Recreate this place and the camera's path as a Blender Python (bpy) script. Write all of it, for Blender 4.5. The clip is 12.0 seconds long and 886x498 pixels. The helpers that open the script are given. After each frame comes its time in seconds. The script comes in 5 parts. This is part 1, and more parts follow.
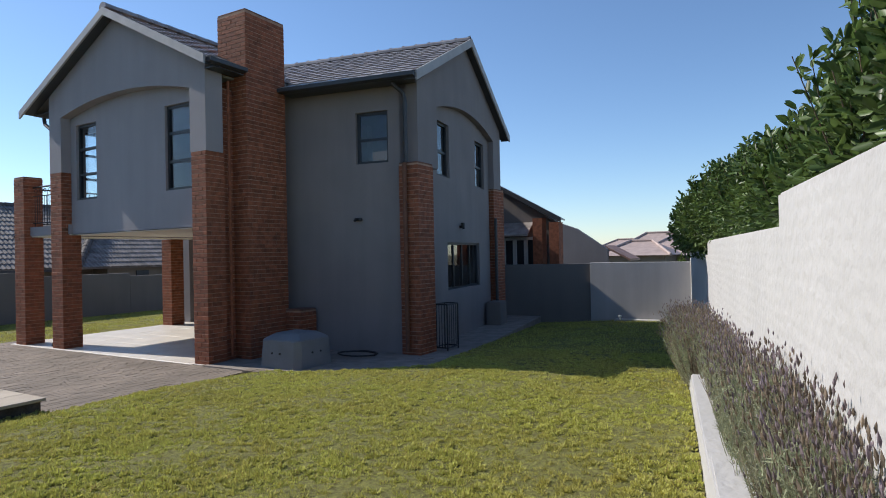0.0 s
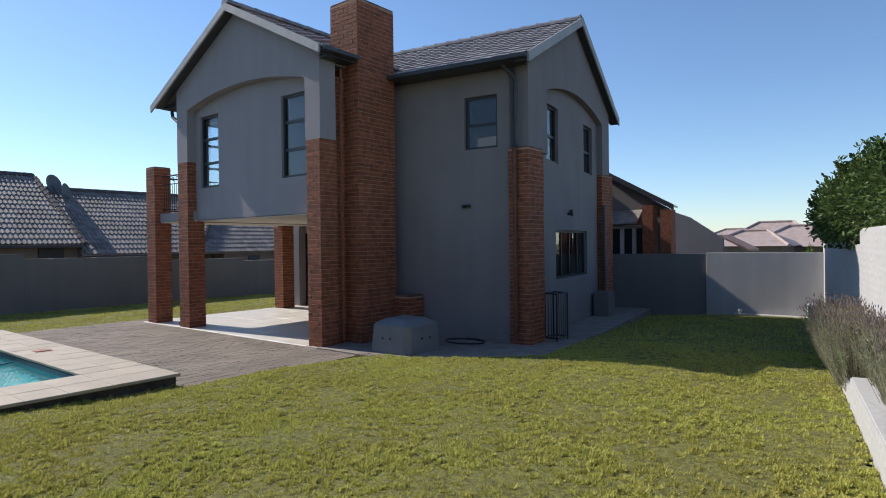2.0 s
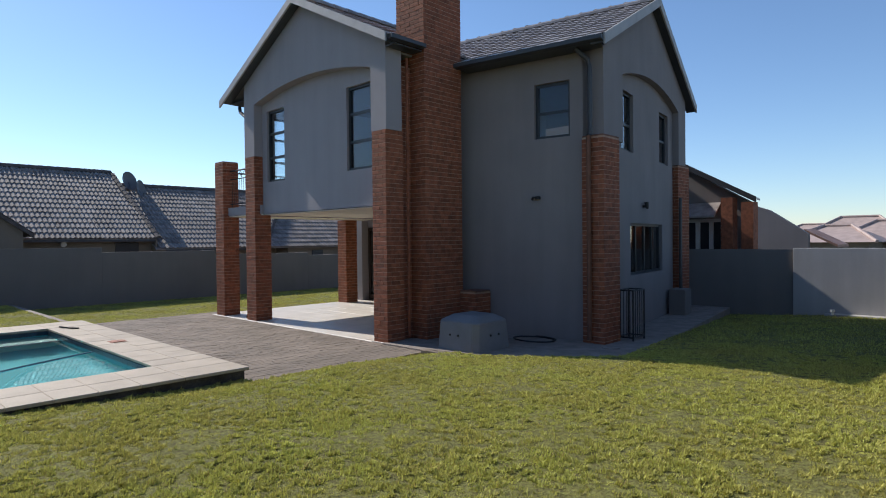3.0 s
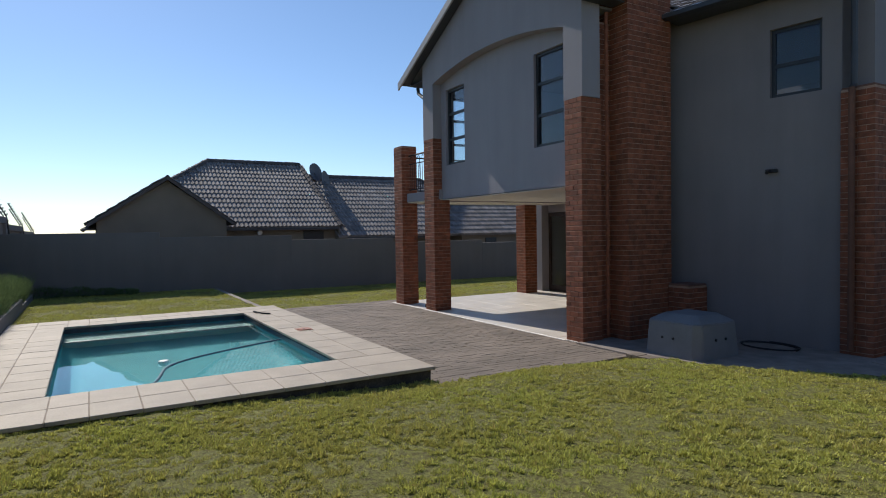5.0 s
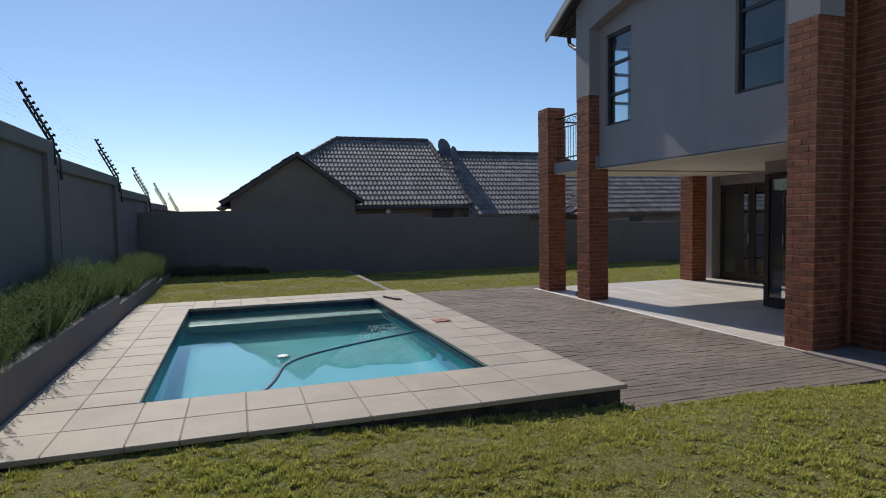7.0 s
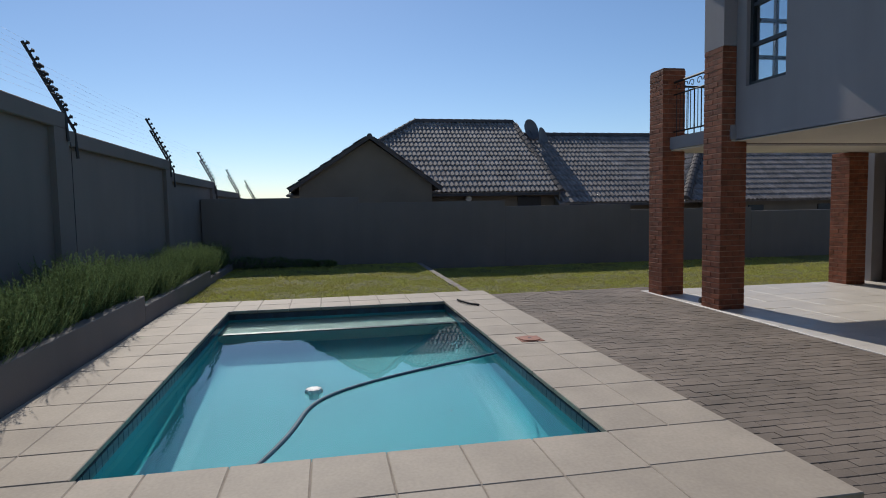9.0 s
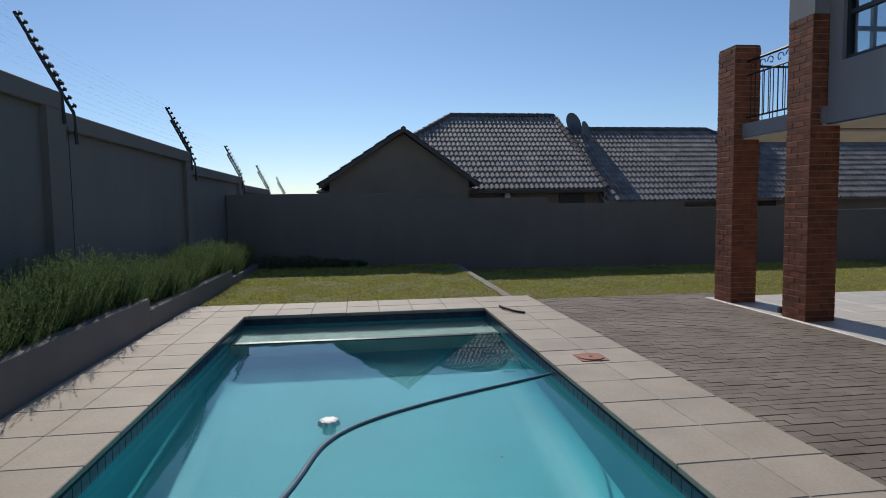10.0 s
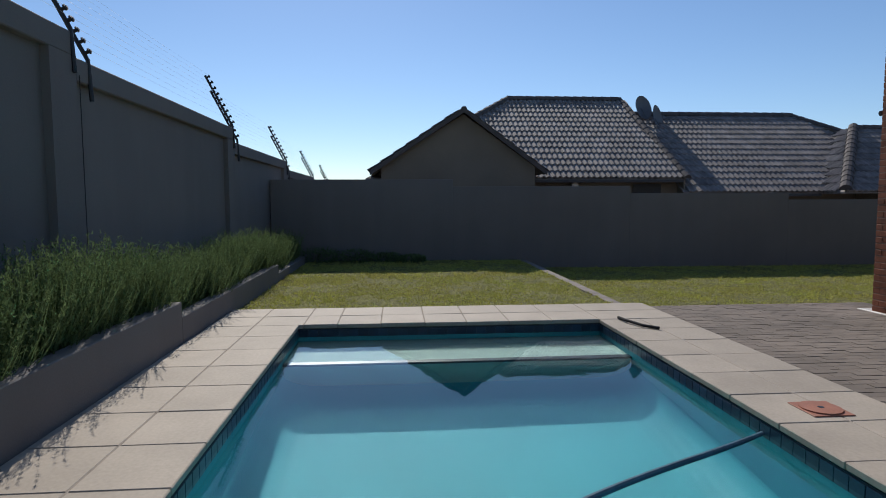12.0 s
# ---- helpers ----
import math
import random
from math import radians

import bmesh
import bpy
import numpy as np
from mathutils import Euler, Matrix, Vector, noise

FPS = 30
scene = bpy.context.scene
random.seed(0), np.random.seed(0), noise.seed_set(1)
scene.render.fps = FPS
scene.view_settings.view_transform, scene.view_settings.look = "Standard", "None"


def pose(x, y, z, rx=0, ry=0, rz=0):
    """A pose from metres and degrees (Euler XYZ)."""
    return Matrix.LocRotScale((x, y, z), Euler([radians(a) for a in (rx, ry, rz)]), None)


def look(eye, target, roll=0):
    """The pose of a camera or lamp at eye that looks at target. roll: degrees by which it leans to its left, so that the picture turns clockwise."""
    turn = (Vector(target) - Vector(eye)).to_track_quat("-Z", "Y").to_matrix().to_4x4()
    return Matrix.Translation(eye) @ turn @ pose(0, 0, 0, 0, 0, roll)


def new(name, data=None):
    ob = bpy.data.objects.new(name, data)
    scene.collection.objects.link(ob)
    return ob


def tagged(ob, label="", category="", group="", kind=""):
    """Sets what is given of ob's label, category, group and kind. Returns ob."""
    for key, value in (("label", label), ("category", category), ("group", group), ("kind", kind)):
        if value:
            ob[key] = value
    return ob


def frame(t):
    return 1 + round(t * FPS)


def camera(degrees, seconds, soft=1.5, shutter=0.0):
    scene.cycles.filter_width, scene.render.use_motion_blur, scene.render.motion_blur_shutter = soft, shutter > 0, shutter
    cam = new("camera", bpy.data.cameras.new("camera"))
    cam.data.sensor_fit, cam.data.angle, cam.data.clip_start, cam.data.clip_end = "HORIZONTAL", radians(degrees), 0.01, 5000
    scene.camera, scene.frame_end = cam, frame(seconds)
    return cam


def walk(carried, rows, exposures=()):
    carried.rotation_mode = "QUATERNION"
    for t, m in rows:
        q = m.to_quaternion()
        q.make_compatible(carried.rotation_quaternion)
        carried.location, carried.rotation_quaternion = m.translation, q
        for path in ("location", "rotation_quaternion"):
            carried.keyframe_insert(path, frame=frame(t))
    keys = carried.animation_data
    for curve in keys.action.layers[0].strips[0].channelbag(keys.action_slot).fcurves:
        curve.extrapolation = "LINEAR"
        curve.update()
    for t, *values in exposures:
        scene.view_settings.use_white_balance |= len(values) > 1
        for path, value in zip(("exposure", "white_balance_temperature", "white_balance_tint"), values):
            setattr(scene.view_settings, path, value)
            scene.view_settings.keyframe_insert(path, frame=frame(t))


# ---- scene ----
cam = camera(72.6, 12.0, soft=1.0)
PATH = [
    (0, (0.346, 0.613, 2.028), (-0.649, 2.348, 2.043), -1.2),
    (0.5, (0.308, 0.61, 2.033), (-0.73, 2.32, 2.039), -1.1),
    (1, (0.225, 0.591, 2.025), (-0.871, 2.265, 2.023), -0.9),
    (1.5, (0.096, 0.599, 2.032), (-1.077, 2.219, 2.021), -0.8),
    (2, (-0.059, 0.613, 2.0), (-1.305, 2.177, 1.983), -0.7),
    (2.5, (-0.243, 0.672, 1.982), (-1.55, 2.185, 1.958), -0.6),
    (3, (-0.481, 0.792, 1.954), (-1.87, 2.231, 1.926), -0.6),
    (5, (-1.771, 1.267, 1.905), (-3.496, 2.277, 1.845), -0.9),
    (5.5, (-2.221, 1.353, 1.879), (-4.015, 2.234, 1.814), -1.0),
    (6, (-2.71, 1.443, 1.843), (-4.544, 2.238, 1.764), -1.0),
    (6.5, (-3.211, 1.536, 1.811), (-5.078, 2.246, 1.719), -1.0),
    (7, (-3.727, 1.651, 1.777), (-5.617, 2.295, 1.664), -1.0),
    (7.5, (-4.22, 1.808, 1.765), (-6.131, 2.384, 1.633), -1.1),
    (9.5, (-6.275, 2.364, 1.687), (-8.245, 2.682, 1.547), -0.9),
    (10, (-6.808, 2.386, 1.64), (-8.786, 2.65, 1.499), -0.8),
    (10.5, (-7.312, 2.325, 1.593), (-9.296, 2.525, 1.441), -0.7),
    (11, (-7.784, 2.202, 1.561), (-9.77, 2.368, 1.4), -0.6),
    (11.5, (-8.229, 2.064, 1.538), (-10.217, 2.217, 1.377), -0.5),
    (12, (-8.631, 1.843, 1.519), (-10.618, 1.998, 1.36), -0.2),
]
walk(cam, [(t, look(eye, target, roll)) for t, eye, target, roll in PATH],
     exposures=[(0, 0.34, 6100, 10), (3, 0.3, 6100, 10), (5.5, -0.09, 6150, 10), (8, -0.25, 6100, 10), (9.7, -0.38, 6080, 10), (12, -0.25, 6050, 10)])

# ---- light ----
SUN_AZ, SUN_EL = 6.4, 37.8
world = bpy.data.worlds.new("sky")
scene.world = world
world.use_nodes = True
sky = world.node_tree.nodes.new("ShaderNodeTexSky")
sky.sky_type, sky.sun_disc = "NISHITA", False
sky.sun_elevation, sky.sun_rotation = radians(SUN_EL), radians(270.0 - SUN_AZ)
sky.air_density, sky.dust_density, sky.ozone_density = 0.93, 0.12, 3.6
back = world.node_tree.nodes["Background"]
back.inputs["Strength"].default_value = 0.117
world.node_tree.links.new(sky.outputs[0], back.inputs[0])
sun_data = bpy.data.lights.new("sun", "SUN")
sun_data.energy, sun_data.angle, sun_data.color = 4.4, radians(0.5), (1.0, 0.91, 0.79)
sun = new("sun", sun_data)
_ce = math.cos(radians(SUN_EL))
sun.matrix_world = look((-30 * _ce, -30 * _ce * math.tan(radians(SUN_AZ)), 30 * math.sin(radians(SUN_EL))), (0, 0, 0))


# ---- materials ----
def material(name, col, rough=0.7, var=0.12, scale=3.0, fine=60.0, bump=0.15, tint=None, spec=0.4, metal=0.0, by_object=0.0, dist=0.01, stretch=(1, 1, 1), streak=0.0, courses=0.0):
    """A surface with stains at a large scale, grain at a fine one, and relief."""
    m = bpy.data.materials.new(name)
    m.use_nodes = True
    nt = m.node_tree
    p = nt.nodes["Principled BSDF"]
    add = nt.nodes.new
    geo = add("ShaderNodeNewGeometry")
    mp = add("ShaderNodeMapping")
    mp.inputs["Scale"].default_value = stretch
    nt.links.new(geo.outputs["Position"], mp.inputs["Vector"])
    big, small = add("ShaderNodeTexNoise"), add("ShaderNodeTexNoise")
    big.inputs["Scale"].default_value, big.inputs["Detail"].default_value = scale, 5
    small.inputs["Scale"].default_value, small.inputs["Detail"].default_value = fine, 4
    for n in (big, small):
        nt.links.new(mp.outputs[0], n.inputs["Vector"])
    ramp = add("ShaderNodeValToRGB")
    a, b = ramp.color_ramp.elements
    a.position, b.position = 0.3, 0.7
    c2 = tint or tuple(v * (1 - 2 * var) for v in col)
    a.color, b.color = (*c2, 1), (*[min(1, v * (1 + var * 0.5)) for v in col], 1)
    nt.links.new(big.outputs["Fac"], ramp.inputs[0])
    mix = add("ShaderNodeMix")
    mix.data_type, mix.blend_type = "RGBA", "MULTIPLY"
    mix.inputs["Factor"].default_value = 1.0
    r2 = add("ShaderNodeMapRange")
    r2.inputs["From Min"].default_value, r2.inputs["From Max"].default_value = 0.25, 0.75
    r2.inputs["To Min"].default_value, r2.inputs["To Max"].default_value = 1 - var, 1 + var * 0.6
    nt.links.new(small.outputs["Fac"], r2.inputs["Value"])
    nt.links.new(ramp.outputs[0], mix.inputs["A"])
    nt.links.new(r2.outputs[0], mix.inputs["B"])
    out = mix.outputs["Result"]
    if streak:
        sm = add("ShaderNodeMapping")
        sm.inputs["Scale"].default_value = (2.2, 2.2, 0.22)
        nt.links.new(geo.outputs["Position"], sm.inputs["Vector"])
        sn = add("ShaderNodeTexNoise")
        sn.inputs["Scale"].default_value, sn.inputs["Detail"].default_value = 1.6, 6
        nt.links.new(sm.outputs[0], sn.inputs["Vector"])
        rs = add("ShaderNodeMapRange")
        rs.inputs["From Min"].default_value, rs.inputs["From Max"].default_value = 0.35, 0.62
        rs.inputs["To Min"].default_value, rs.inputs["To Max"].default_value = 1 - streak, 1.0
        nt.links.new(sn.outputs["Fac"], rs.inputs["Value"])
        mixs = add("ShaderNodeMix")
        mixs.data_type, mixs.blend_type = "RGBA", "MULTIPLY"
        mixs.inputs["Factor"].default_value = 1.0
        nt.links.new(out, mixs.inputs["A"])
        nt.links.new(rs.outputs[0], mixs.inputs["B"])
        out = mixs.outputs["Result"]
    if by_object:
        info, isl = add("ShaderNodeObjectInfo"), geo
        both = add("ShaderNodeMath")
        both.operation = "ADD"
        nt.links.new(info.outputs["Random"], both.inputs[0])
        nt.links.new(isl.outputs["Random Per Island"], both.inputs[1])
        wrap = add("ShaderNodeMath")
        wrap.operation, wrap.inputs[1].default_value = "FRACT", 1.0
        nt.links.new(both.outputs[0], wrap.inputs[0])
        r3 = add("ShaderNodeMapRange")
        r3.inputs["To Min"].default_value, r3.inputs["To Max"].default_value = 1 - by_object, 1 + by_object
        nt.links.new(wrap.outputs[0], r3.inputs["Value"])
        mix2 = add("ShaderNodeMix")
        mix2.data_type, mix2.blend_type = "RGBA", "MULTIPLY"
        mix2.inputs["Factor"].default_value = 1.0
        nt.links.new(out, mix2.inputs["A"])
        nt.links.new(r3.outputs[0], mix2.inputs["B"])
        out = mix2.outputs["Result"]
    nt.links.new(out, p.inputs["Base Color"])
    p.inputs["Roughness"].default_value, p.inputs["Metallic"].default_value = rough, metal
    p.inputs["Specular IOR Level"].default_value = spec
    if bump:
        bm_ = add("ShaderNodeBump")
        bm_.inputs["Strength"].default_value, bm_.inputs["Distance"].default_value = bump, dist
        height = small.outputs["Fac"]
        if courses:
            wv = add("ShaderNodeTexWave")
            wv.bands_direction = "Z"
            wv.inputs["Scale"].default_value, wv.inputs["Distortion"].default_value = 3.7, 2.2
            wv.inputs["Detail"].default_value, wv.inputs["Detail Scale"].default_value = 3.0, 0.6
            nt.links.new(geo.outputs["Position"], wv.inputs["Vector"])
            mul = add("ShaderNodeMath")
            mul.operation = "MULTIPLY_ADD"
            mul.inputs[1].default_value = courses
            nt.links.new(wv.outputs["Fac"], mul.inputs[0])
            nt.links.new(small.outputs["Fac"], mul.inputs[2])
            height = mul.outputs[0]
        nt.links.new(height, bm_.inputs["Height"])
        nt.links.new(bm_.outputs[0], p.inputs["Normal"])
    return m


def glass_material(name, tint, rough=0.0, ior=1.45):
    m = bpy.data.materials.new(name)
    m.use_nodes = True
    p = m.node_tree.nodes["Principled BSDF"]
    p.inputs["Base Color"].default_value = (*tint, 1)
    p.inputs["Roughness"].default_value, p.inputs["IOR"].default_value = rough, ior
    p.inputs["Transmission Weight"].default_value = 1.0
    return m


PLASTER = material("house_plaster", (0.322, 0.296, 0.302), 0.85, 0.05, 0.8, 90, 0.12, streak=0.06)
# house plaster again, warmer in tone, with the walls' shade darkened into it
TAUPE_SHADED = material("shaded_taupe_plaster", (0.237, 0.211, 0.206), 0.85, 0.06, 0.8, 90, 0.12, streak=0.07)
WHITE_WALL = material("white_painted_brick", (0.51, 0.495, 0.48), 0.75, 0.03, 1.2, 14, 0.55, dist=0.02, streak=0.025, courses=0.09)
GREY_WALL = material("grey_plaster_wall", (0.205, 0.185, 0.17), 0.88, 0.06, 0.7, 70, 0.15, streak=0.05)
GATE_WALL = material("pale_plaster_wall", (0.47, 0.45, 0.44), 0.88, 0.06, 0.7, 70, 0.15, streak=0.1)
GROUT_COPE = material("coping_grout", (0.34, 0.285, 0.225), 0.9, 0.15, 5, 60, 0.2)
SOFFIT = material("cream_soffit", (0.62, 0.58, 0.50), 0.8, 0.04, 1.5, 60, 0.05)
BRICK = material("red_face_brick", (0.29, 0.095, 0.045), 0.8, 0.22, 9, 130, 0.4, by_object=0.19, dist=0.006)
MORTAR = material("brick_mortar", (0.42, 0.26, 0.18), 0.95, 0.15, 6, 120, 0.3)
CAP = material("brick_cap_mortar", (0.20, 0.10, 0.07), 0.95, 0.2, 6, 90, 0.3)
TILE = material("roof_tile", (0.32, 0.285, 0.27), 0.36, 0.2, 4, 60, 0.3, by_object=0.2, spec=0.5)
TILE_NB = material("neighbour_roof_tile", (0.29, 0.255, 0.235), 0.72, 0.18, 4, 60, 0.0, by_object=0.2, spec=0.25)
TILE_RIDGE = material("ridge_tile", (0.115, 0.10, 0.095), 0.75, 0.15, 4, 60, 0.2, spec=0.2)
TILE_RED = material("terracotta_roof_tile", (0.36, 0.20, 0.14), 0.6, 0.15, 2, 30, 0.3, by_object=0.1)
TILE_PALE = material("pale_far_roof_tile", (0.44, 0.34, 0.30), 0.6, 0.1, 2, 20, 0.2)
PIPE_RED = material("brick_red_paint", (0.17, 0.075, 0.045), 0.7, 0.15, 6, 60, 0.1)
BARGE = material("pale_barge_board", (0.42, 0.40, 0.39), 0.6, 0.08, 3, 60, 0.05)
GUTTER = material("charcoal_gutter", (0.045, 0.047, 0.052), 0.45, 0.1, 4, 60, 0.03, spec=0.5)
FRAME = material("charcoal_window_frame", (0.028, 0.032, 0.037), 0.4, 0.1, 6, 80, 0.03)
DOOR_WOOD = material("dark_door_frame", (0.045, 0.03, 0.024), 0.5, 0.2, 8, 80, 0.1)
GLASS = glass_material("window_glass", (0.75, 0.80, 0.82))
INSIDE = material("room_paint", (0.25, 0.245, 0.24), 0.9, 0.05, 1, 30, 0.02)
PATIO = material("cream_patio_tile", (0.66, 0.61, 0.54), 0.45, 0.06, 2, 40, 0.04, by_object=0.04)
GROUT = material("patio_grout", (0.40, 0.37, 0.33), 0.9, 0.1, 6, 60, 0.1)
PAVER = material("grey_clay_paver", (0.235, 0.190, 0.150), 0.85, 0.16, 1.2, 90, 0.4, by_object=0.10, dist=0.006)
SAND = material("joint_sand", (0.20, 0.17, 0.145), 0.95, 0.2, 8, 90, 0.3)
COPING = material("sandstone_coping", (0.44, 0.372, 0.29), 0.72, 0.10, 2.5, 45, 0.18, tint=(0.38, 0.32, 0.25), by_object=0.07, dist=0.004)
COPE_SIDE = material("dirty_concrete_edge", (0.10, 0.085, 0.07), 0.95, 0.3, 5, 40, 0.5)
CONCRETE = material("concrete_strip", (0.30, 0.255, 0.22), 0.9, 0.15, 4, 50, 0.3)
POOL = material("pool_marbelite", (0.045, 0.315, 0.37), 0.6, 0.05, 1.2, 25, 0.05)
STEP_POOL = material("pool_step_marbelite", (0.27, 0.39, 0.37), 0.6, 0.06, 2, 25, 0.05)
BAND = material("waterline_tile", (0.018, 0.045, 0.085), 0.3, 0.2, 5, 60, 0.05, by_object=0.3)
BAND_GROUT = material("waterline_grout", (0.05, 0.06, 0.07), 0.9, 0.1, 5, 60, 0.05)
SOIL = material("planter_soil", (0.045, 0.032, 0.022), 0.98, 0.3, 6, 50, 0.6, dist=0.03)
EARTH = material("veld_ground", (0.17, 0.135, 0.075), 0.98, 0.25, 0.05, 3, 0.3, tint=(0.09, 0.09, 0.045), dist=0.05)
TURF = material("lawn_turf", (0.25, 0.25, 0.06), 0.95, 0.3, 26.0, 80, 1.0, tint=(0.105, 0.09, 0.028), dist=0.03)
BLADE = material("grass_blade", (0.475, 0.485, 0.115), 0.75, 0.15, 0.9, 11, 0.0, tint=(0.48, 0.44, 0.12), by_object=0.35, spec=0.25)
DRY = material("dry_grass_blade", (0.50, 0.39, 0.15), 0.8, 0.15, 4.0, 11, 0.0, tint=(0.40, 0.385, 0.12), by_object=0.3, spec=0.2)
LEAF = material("glossy_hedge_leaf", (0.115, 0.165, 0.045), 0.42, 0.25, 2, 20, 0.0, tint=(0.07, 0.12, 0.03), by_object=0.45, spec=0.45)
TWIG = material("twig_bark", (0.11, 0.08, 0.05), 0.9, 0.2, 6, 60, 0.3)
STEM = material("lavender_stem", (0.31, 0.35, 0.21), 0.85, 0.2, 2, 20, 0.0, tint=(0.32, 0.31, 0.21), by_object=0.35)
DRYSTEM = material("dry_lavender_stem", (0.33, 0.26, 0.19), 0.9, 0.2, 2, 20, 0.0, by_object=0.35)
FLOWER = material("lavender_flower", (0.27, 0.225, 0.265), 0.9, 0.2, 3, 30, 0.0, tint=(0.27, 0.21, 0.20), by_object=0.4)
SHRUB = material("rosemary_leaf", (0.155, 0.21, 0.088), 0.9, 0.2, 2, 20, 0.0, tint=(0.11, 0.162, 0.066), by_object=0.5, spec=0.1)
PUMPBOX = material("fibreglass_cover", (0.20, 0.205, 0.215), 0.6, 0.06, 3, 50, 0.08)
BLACK = material("black_steel", (0.02, 0.02, 0.022), 0.45, 0.1, 5, 60, 0.05)
WIRE = material("galvanised_wire", (0.30, 0.31, 0.33), 0.6, 0.05, 5, 60, 0.0)
HOSE = material("pool_hose", (0.045, 0.12, 0.18), 0.65, 0.15, 8, 60, 0.1)
RUBBER = material("black_rubber", (0.03, 0.03, 0.03), 0.8, 0.15, 8, 60, 0.1, spec=0.2)
FLOAT = material("white_plastic", (0.75, 0.74, 0.70), 0.5, 0.05, 8, 60, 0.02)
LID = material("terracotta_plastic", (0.42, 0.17, 0.10), 0.6, 0.12, 8, 60, 0.1)
DISH = material("grey_dish", (0.13, 0.135, 0.15), 0.5, 0.08, 4, 60, 0.02)
NB_WALL = material("neighbour_plaster", (0.215, 0.178, 0.135), 0.9, 0.08, 1, 50, 0.1)
CONIFER = material("conifer_needles", (0.13, 0.18, 0.025), 0.8, 0.2, 3, 20, 0.0, by_object=0.3)
WHITE_FRAME = material("white_window_frame", (0.65, 0.64, 0.60), 0.5, 0.05, 5, 60, 0.02)

def translucent(m, share):
    """Thin leaves let light through: mix in a translucent lobe of the same colour."""
    nt = m.node_tree
    p, out = nt.nodes["Principled BSDF"], nt.nodes["Material Output"]
    tr, mx = nt.nodes.new("ShaderNodeBsdfTranslucent"), nt.nodes.new("ShaderNodeMixShader")
    nt.links.new(p.inputs["Base Color"].links[0].from_socket, tr.inputs["Color"])
    mx.inputs[0].default_value = share
    nt.links.new(p.outputs[0], mx.inputs[1])
    nt.links.new(tr.outputs[0], mx.inputs[2])
    nt.links.new(mx.outputs[0], out.inputs["Surface"])


for leafy in (BLADE, DRY, STEM, DRYSTEM, FLOWER, LEAF, SHRUB):
    translucent(leafy, 0.35)
WATER = glass_material("pool_water", (0.80, 0.97, 0.98), 0.0, 1.33)
_nt = WATER.node_tree
_g, _n1, _n2, _b = (_nt.nodes.new(k) for k in ("ShaderNodeNewGeometry", "ShaderNodeTexNoise", "ShaderNodeTexNoise", "ShaderNodeBump"))
_n1.inputs["Scale"].default_value, _n1.inputs["Detail"].default_value = 2.2, 1.5
_b.inputs["Strength"].default_value, _b.inputs["Distance"].default_value = 0.07, 0.02
_nt.links.new(_g.outputs["Position"], _n1.inputs["Vector"])
_nt.links.new(_n1.outputs["Fac"], _b.inputs["Height"])
_nt.links.new(_b.outputs[0], _nt.nodes["Principled BSDF"].inputs["Normal"])


# ---- builders ----
def mesh_of(name, bm, mat):
    me = bpy.data.meshes.new(name)
    bm.normal_update()
    bm.to_mesh(me)
    bm.free()
    me.materials.append(mat)
    return me


def part(name, bm, mat, parent=None, label=""):
    ob = new(name, mesh_of(name, bm, mat))
    if parent:
        ob.parent = parent
    if label:
        tagged(ob, label)
    return ob


def thing(name, label, category, group="", kind="", at=(0, 0, 0)):
    ob = new(name)
    ob.location = at
    return tagged(ob, label, category, group, kind)


def structure(name, bm, mat, label):
    return tagged(part(name, bm, mat), label, kind="structure")


def box(bm, x0, y0, z0, x1, y1, z1, bevel=0.0, m=None):
    r = bmesh.ops.create_cube(bm, size=1.0)
    vs = r["verts"]
    t = Matrix.Translation(((x0 + x1) / 2, (y0 + y1) / 2, (z0 + z1) / 2)) @ Matrix.Diagonal((abs(x1 - x0), abs(y1 - y0), abs(z1 - z0), 1))
    bmesh.ops.transform(bm, matrix=t, verts=vs)
    if bevel:
        es = list({e for v in vs for e in v.link_edges})
        r = bmesh.ops.bevel(bm, geom=es, offset=bevel, segments=1, affect="EDGES")
        vs = list({v for f in r["faces"] for v in f.verts} | {v for v in vs if v.is_valid})
    if m is not None:
        bmesh.ops.transform(bm, matrix=m, verts=[v for v in vs if v.is_valid])
    return bm


def slab(bm, pts, off):
    """A solid from a polygon pts (3D points in order) pushed along off."""
    a = [bm.verts.new(p) for p in pts]
    b = [bm.verts.new(Vector(p) + Vector(off)) for p in pts]
    n = len(pts)
    bm.faces.new(a[::-1])
    bm.faces.new(b)
    for i in range(n):
        bm.faces.new((a[i], a[(i + 1) % n], b[(i + 1) % n], b[i]))
    bmesh.ops.recalc_face_normals(bm, faces=bm.faces[:])
    return bm


def tube(bm, pts, r, n=8, r1=None):
    """A round bar through pts, tapering from r to r1."""
    pts = [Vector(p) for p in pts]
    rings = []
    for i, p in enumerate(pts):
        d = (pts[min(i + 1, len(pts) - 1)] - pts[max(i - 1, 0)]).normalized()
        up = Vector((0, 0, 1)) if abs(d.z) < 0.9 else Vector((1, 0, 0))
        u = d.cross(up).normalized()
        v = d.cross(u)
        rr = r if r1 is None else r + (r1 - r) * i / (len(pts) - 1)
        rings.append([bm.verts.new(p + (u * math.cos(2 * math.pi * k / n) + v * math.sin(2 * math.pi * k / n)) * rr) for k in range(n)])
    for a, b in zip(rings, rings[1:]):
        for k in range(n):
            bm.faces.new((a[k], a[(k + 1) % n], b[(k + 1) % n], b[k]))
    bm.faces.new(rings[0][::-1])
    bm.faces.new(rings[-1])
    return bm


def B():
    return bmesh.new()


